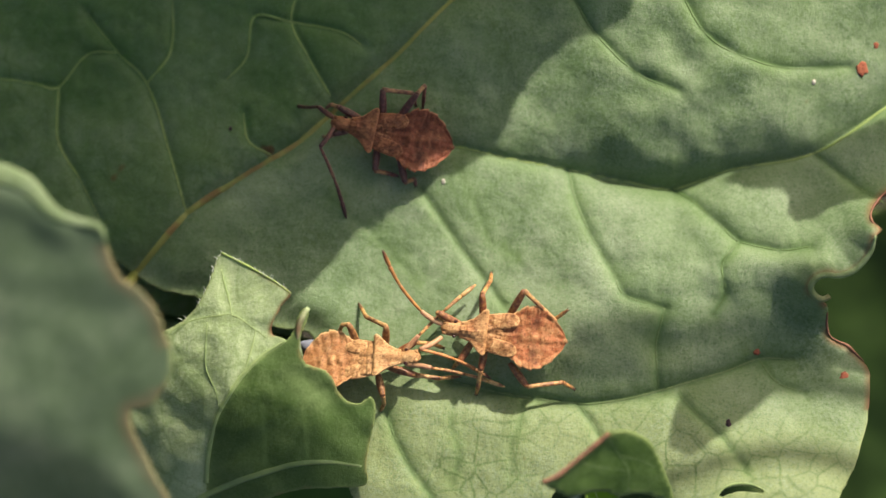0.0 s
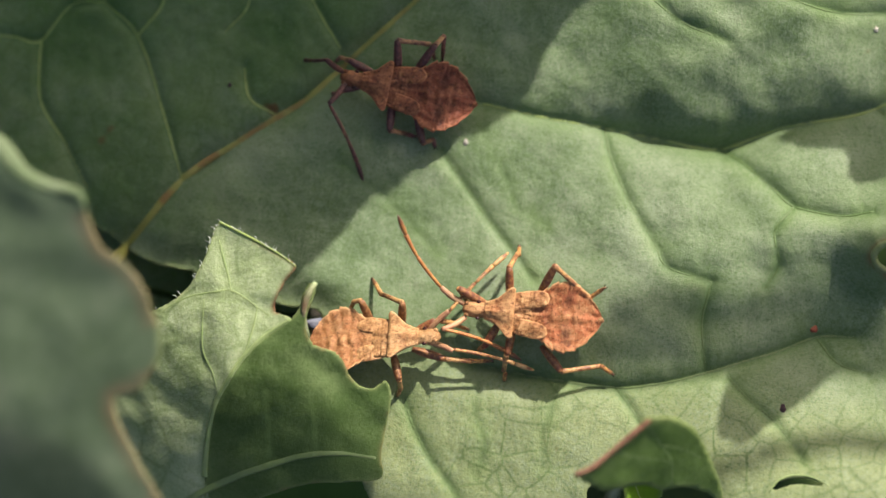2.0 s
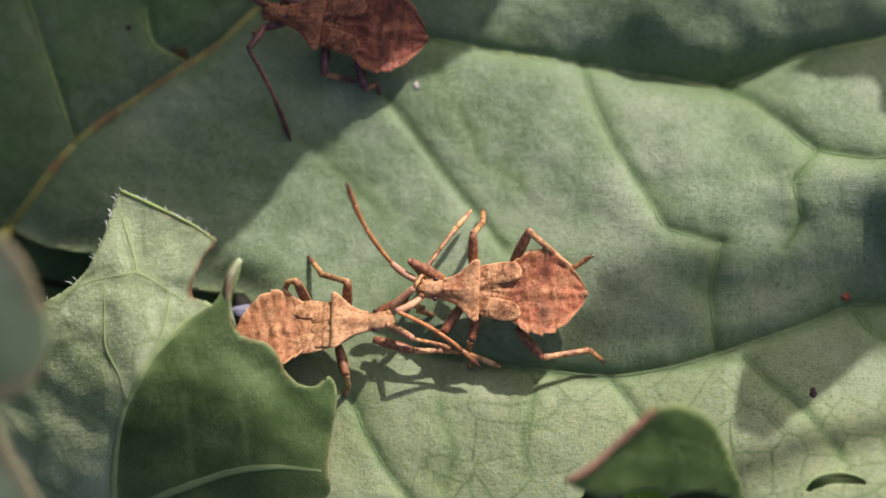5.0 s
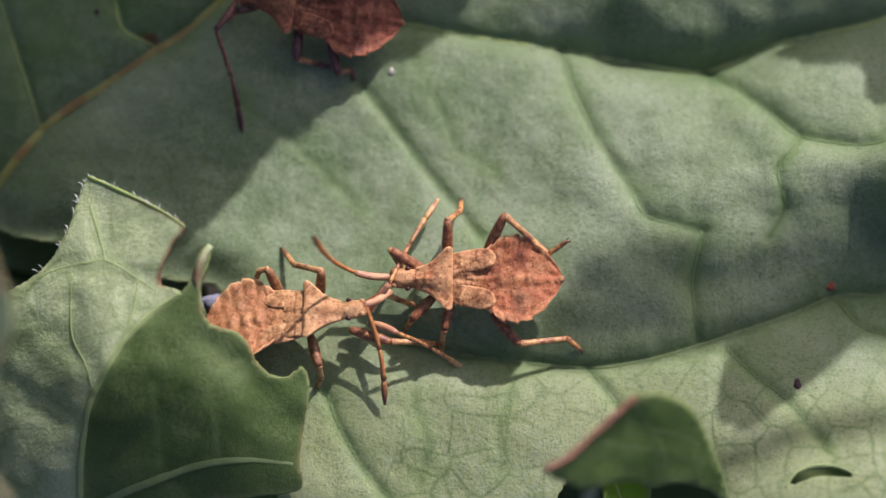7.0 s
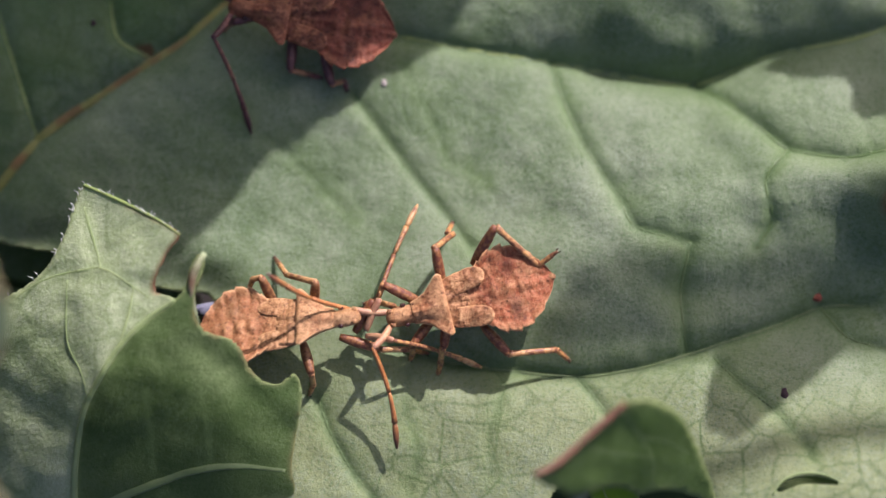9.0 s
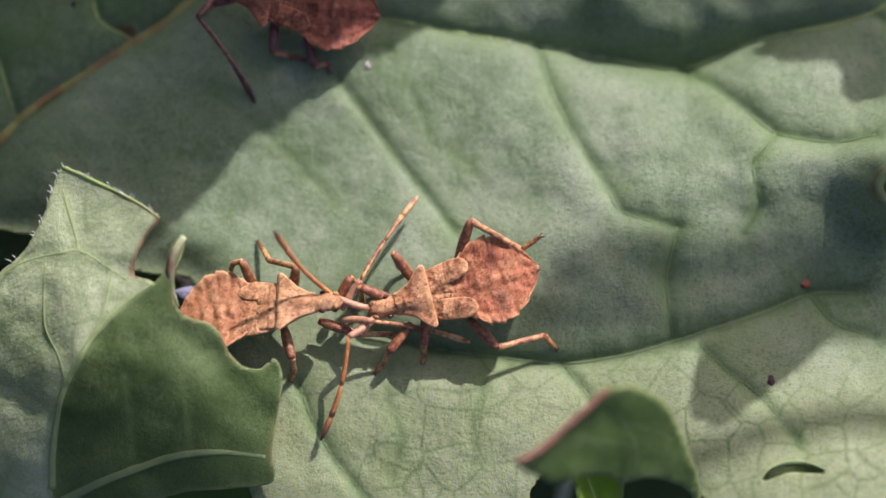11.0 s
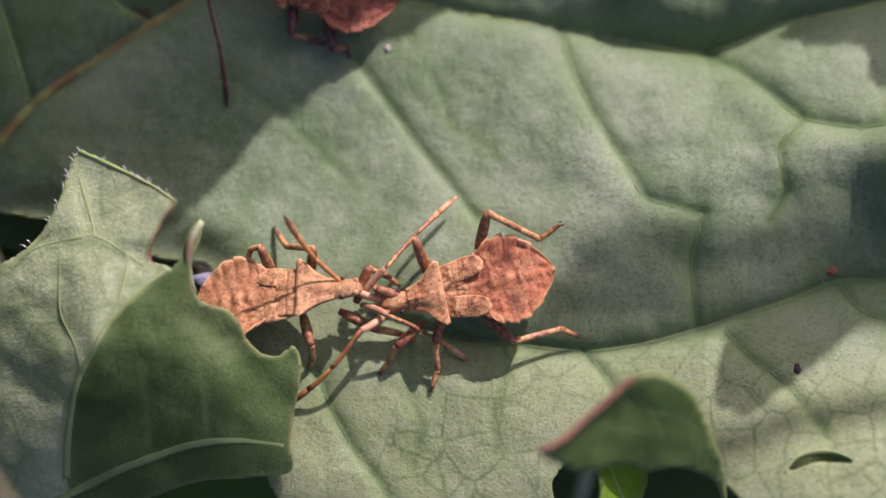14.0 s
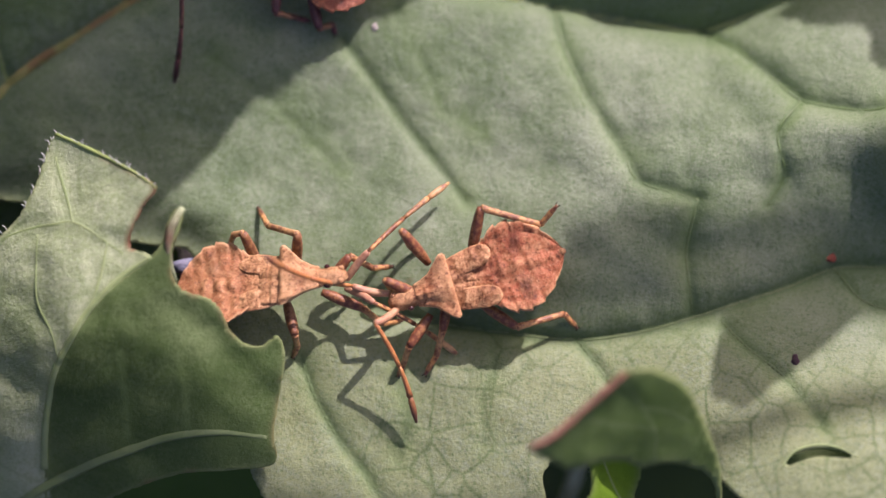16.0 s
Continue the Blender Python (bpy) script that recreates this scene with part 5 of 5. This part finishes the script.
leg(pale, L_BODY, [(0.0, ((-5.17, -9.86), (-3.05, -8.50), (-2.00, -8.89), (-1.16, -9.29))), (7.0, ((-3.82, -10.09), (-2.21, -8.98), (-1.46, -9.29), (-0.56, -9.61))), (8.0, ((-3.33, -10.68), (-2.02, -8.77), (-1.11, -9.25), (-0.81, -9.71))), (11.0, ((-3.53, -10.23), (-2.77, -8.74), (-2.02, -8.89), (-1.27, -9.35))), (13.0, ((-3.30, -10.50), (-2.81, -8.83), (-1.62, -8.99), (-1.02, -9.59))), (14.5, ((-3.50, -10.51), (-2.80, -8.89), (-1.77, -9.19), (-1.18, -9.63))), (15.0, ((-3.71, -10.29), (-2.97, -8.84), (-2.09, -8.70), (-1.66, -9.29))), (16.0, ((-4.19, -10.31), (-2.92, -8.73), (-1.49, -9.54), (-0.05, -9.26)))], (2.7, 3.4, 2.2, 1.6), LIMB_RED)
leg(pale, L_BODY, [(0.0, ((-5.56, -10.62), (-2.78, -11.35), (-0.27, -11.58), (1.38, -11.13))), (7.0, ((-4.09, -10.86), (-1.96, -11.54), (-0.15, -11.57), (1.06, -11.80))), (11.0, ((-4.34, -10.76), (-2.35, -11.44), (-0.54, -11.52), (0.21, -11.76))), (14.0, ((-4.28, -10.93), (-2.51, -11.83), (-1.33, -12.13), (-0.44, -12.44))), (16.0, ((-4.40, -10.59), (-2.37, -11.41), (-1.80, -11.85), (-0.64, -12.14)))], (2.7, 2.8, 2.2, 1.6), LIMB_RED)
feeler(pale, L_BODY, [(0.0, ((-4.38, -9.74), (-3.05, -8.05), (1.50, -3.89))), (4.7, ((-3.34, -9.20), (-2.08, -8.13), (1.27, -3.92))), (7.0, ((-2.96, -9.88), (-1.88, -8.40), (0.80, -3.85))), (8.0, ((-2.70, -10.30), (-2.30, -8.49), (0.11, -3.44))), (8.5, ((-2.71, -10.51), (-2.14, -8.85), (0.11, -3.37))), (11.0, ((-3.06, -10.20), (-2.24, -8.92), (1.10, -3.94))), (12.0, ((-3.02, -10.07), (-2.07, -9.04), (1.83, -4.32))), (13.0, ((-2.80, -10.20), (-2.05, -9.02), (1.91, -4.60))), (14.0, ((-3.07, -10.08), (-2.23, -9.20), (2.04, -4.81))), (14.5, ((-2.93, -10.09), (-2.05, -9.22), (2.16, -4.79))), (15.0, ((-2.68, -10.04), (-2.03, -8.94), (2.17, -4.76))), (15.5, ((-3.05, -10.30), (-2.18, -9.15), (2.26, -4.70))), (16.0, ((-3.13, -9.97), (-2.33, -8.97), (2.33, -4.84)))], 3.2, {0: (0, 0), 1: (0, 0.1, 0.35, 0, 0)}, {0: (0.3, 0.3), 1: (0, 0.1, 0.1, 0.1, 0.5, 0.9, 0.8)}, 0.02, mat=(FEELER_BASE, LIMB_RED))
feeler(pale, L_BODY, [(0.0, ((-4.13, -10.40), (-2.04, -10.64), (3.69, -12.09))), (4.7, ((-3.37, -10.15), (-1.98, -10.86), (2.84, -12.44))), (7.0, ((-2.99, -10.53), (-1.34, -11.16), (1.13, -12.65))), (8.0, ((-2.81, -10.65), (-0.99, -10.92), (1.63, -12.49))), (8.5, ((-2.73, -10.80), (-1.06, -11.13), (2.32, -12.54))), (11.0, ((-3.09, -10.75), (-1.13, -10.86), (3.91, -12.01))), (12.0, ((-3.14, -10.49), (-1.21, -10.80), (3.79, -11.98))), (13.0, ((-2.82, -10.92), (-1.04, -11.32), (2.76, -12.70))), (14.0, ((-3.09, -10.65), (-1.61, -11.25), (2.16, -13.41))), (14.5, ((-2.95, -10.74), (-1.19, -11.25), (2.32, -12.83))), (15.0, ((-2.69, -10.60), (-0.95, -11.35), (2.31, -12.90))), (15.5, ((-3.22, -10.73), (-1.48, -11.47), (2.28, -13.46))), (16.0, ((-3.16, -10.40), (-1.21, -11.41), (2.32, -13.73)))], 3.0, {0: (0, 0), 1: (0, 0.1, 0.2, 0, 0)}, {0: (0.3, 0.3), 1: (0, 0.1, 0.1, 0.1, 0.5, 0.9, 0.8)}, 0.03, mat=(FEELER_BASE, LIMB_RED))

# the dark nymph in the shade beside the midrib
T_BODY = [(0.0, -5.48, 6.52, 0.9, 0, 0, 169.1), (16.0, -5.48, 6.52, 0.9, 0, 0, 169.1)]
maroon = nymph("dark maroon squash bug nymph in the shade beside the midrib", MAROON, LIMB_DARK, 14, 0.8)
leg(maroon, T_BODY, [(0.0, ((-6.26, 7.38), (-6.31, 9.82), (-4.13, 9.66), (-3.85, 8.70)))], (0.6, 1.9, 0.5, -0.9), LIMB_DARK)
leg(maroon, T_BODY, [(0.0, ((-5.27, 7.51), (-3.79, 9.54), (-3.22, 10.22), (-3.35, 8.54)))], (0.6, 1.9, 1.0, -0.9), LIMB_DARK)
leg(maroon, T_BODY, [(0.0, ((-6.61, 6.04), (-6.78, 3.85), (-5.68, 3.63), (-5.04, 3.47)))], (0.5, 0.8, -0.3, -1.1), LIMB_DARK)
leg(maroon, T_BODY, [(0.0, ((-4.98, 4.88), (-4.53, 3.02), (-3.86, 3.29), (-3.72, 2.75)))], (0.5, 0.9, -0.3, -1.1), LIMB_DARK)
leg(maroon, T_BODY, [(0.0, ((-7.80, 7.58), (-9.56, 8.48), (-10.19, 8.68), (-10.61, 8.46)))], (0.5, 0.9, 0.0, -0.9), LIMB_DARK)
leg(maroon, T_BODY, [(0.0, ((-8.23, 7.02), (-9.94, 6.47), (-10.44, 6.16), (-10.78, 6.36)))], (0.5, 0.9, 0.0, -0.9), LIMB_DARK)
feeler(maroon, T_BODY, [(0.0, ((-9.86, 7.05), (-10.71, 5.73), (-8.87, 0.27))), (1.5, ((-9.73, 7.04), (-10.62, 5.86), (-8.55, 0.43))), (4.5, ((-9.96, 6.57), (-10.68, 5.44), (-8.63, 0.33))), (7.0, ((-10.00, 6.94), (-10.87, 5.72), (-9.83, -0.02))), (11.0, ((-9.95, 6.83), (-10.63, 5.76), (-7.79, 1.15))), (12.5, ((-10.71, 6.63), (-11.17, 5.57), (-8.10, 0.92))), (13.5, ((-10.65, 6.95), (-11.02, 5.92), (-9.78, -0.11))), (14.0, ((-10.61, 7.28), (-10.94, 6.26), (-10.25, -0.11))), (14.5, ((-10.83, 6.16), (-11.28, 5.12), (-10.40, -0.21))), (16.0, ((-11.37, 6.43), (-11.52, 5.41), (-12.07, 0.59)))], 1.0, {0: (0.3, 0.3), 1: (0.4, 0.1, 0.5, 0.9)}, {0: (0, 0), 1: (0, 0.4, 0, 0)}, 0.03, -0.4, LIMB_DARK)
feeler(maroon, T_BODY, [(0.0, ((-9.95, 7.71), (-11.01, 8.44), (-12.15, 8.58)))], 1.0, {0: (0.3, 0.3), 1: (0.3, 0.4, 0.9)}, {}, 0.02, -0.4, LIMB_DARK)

# a pale scrap between the leaves behind the pale nymph
scrap = thing("petal_scrap", "bluish white scrap of plant matter between the leaves", "plant scrap")
SC = [(-11.27, -9.24), (-11.58, -9.76)]
blob("flake", (SC[0][0], SC[0][1], 1.2), (0.9, 0.45, 0.14), DEW, scrap, "", 2, 0.4)
blob("speck", (SC[1][0], SC[1][1], 1.4), (0.2, 0.2, 0.16), EYE, scrap, "black speck", 3)


# the lens is focused on the ruddy nymph's hind knee
cam.data.dof.use_dof, cam.data.dof.focus_object, cam.data.dof.aperture_fstop = True, hind_leg[1], 14.0


def motions():
    for bug, rows in ((ruddy, R_BODY), (pale, L_BODY), (maroon, T_BODY)):
        walk(bug, [(r[0], body_at(rows, r[0])) for r in rows])
    for part, keys in KEYED:
        if keys[-1][0] < 16:
            keys = keys + [(16.0, keys[-1][1])]
        walk(part, keys)


motions()
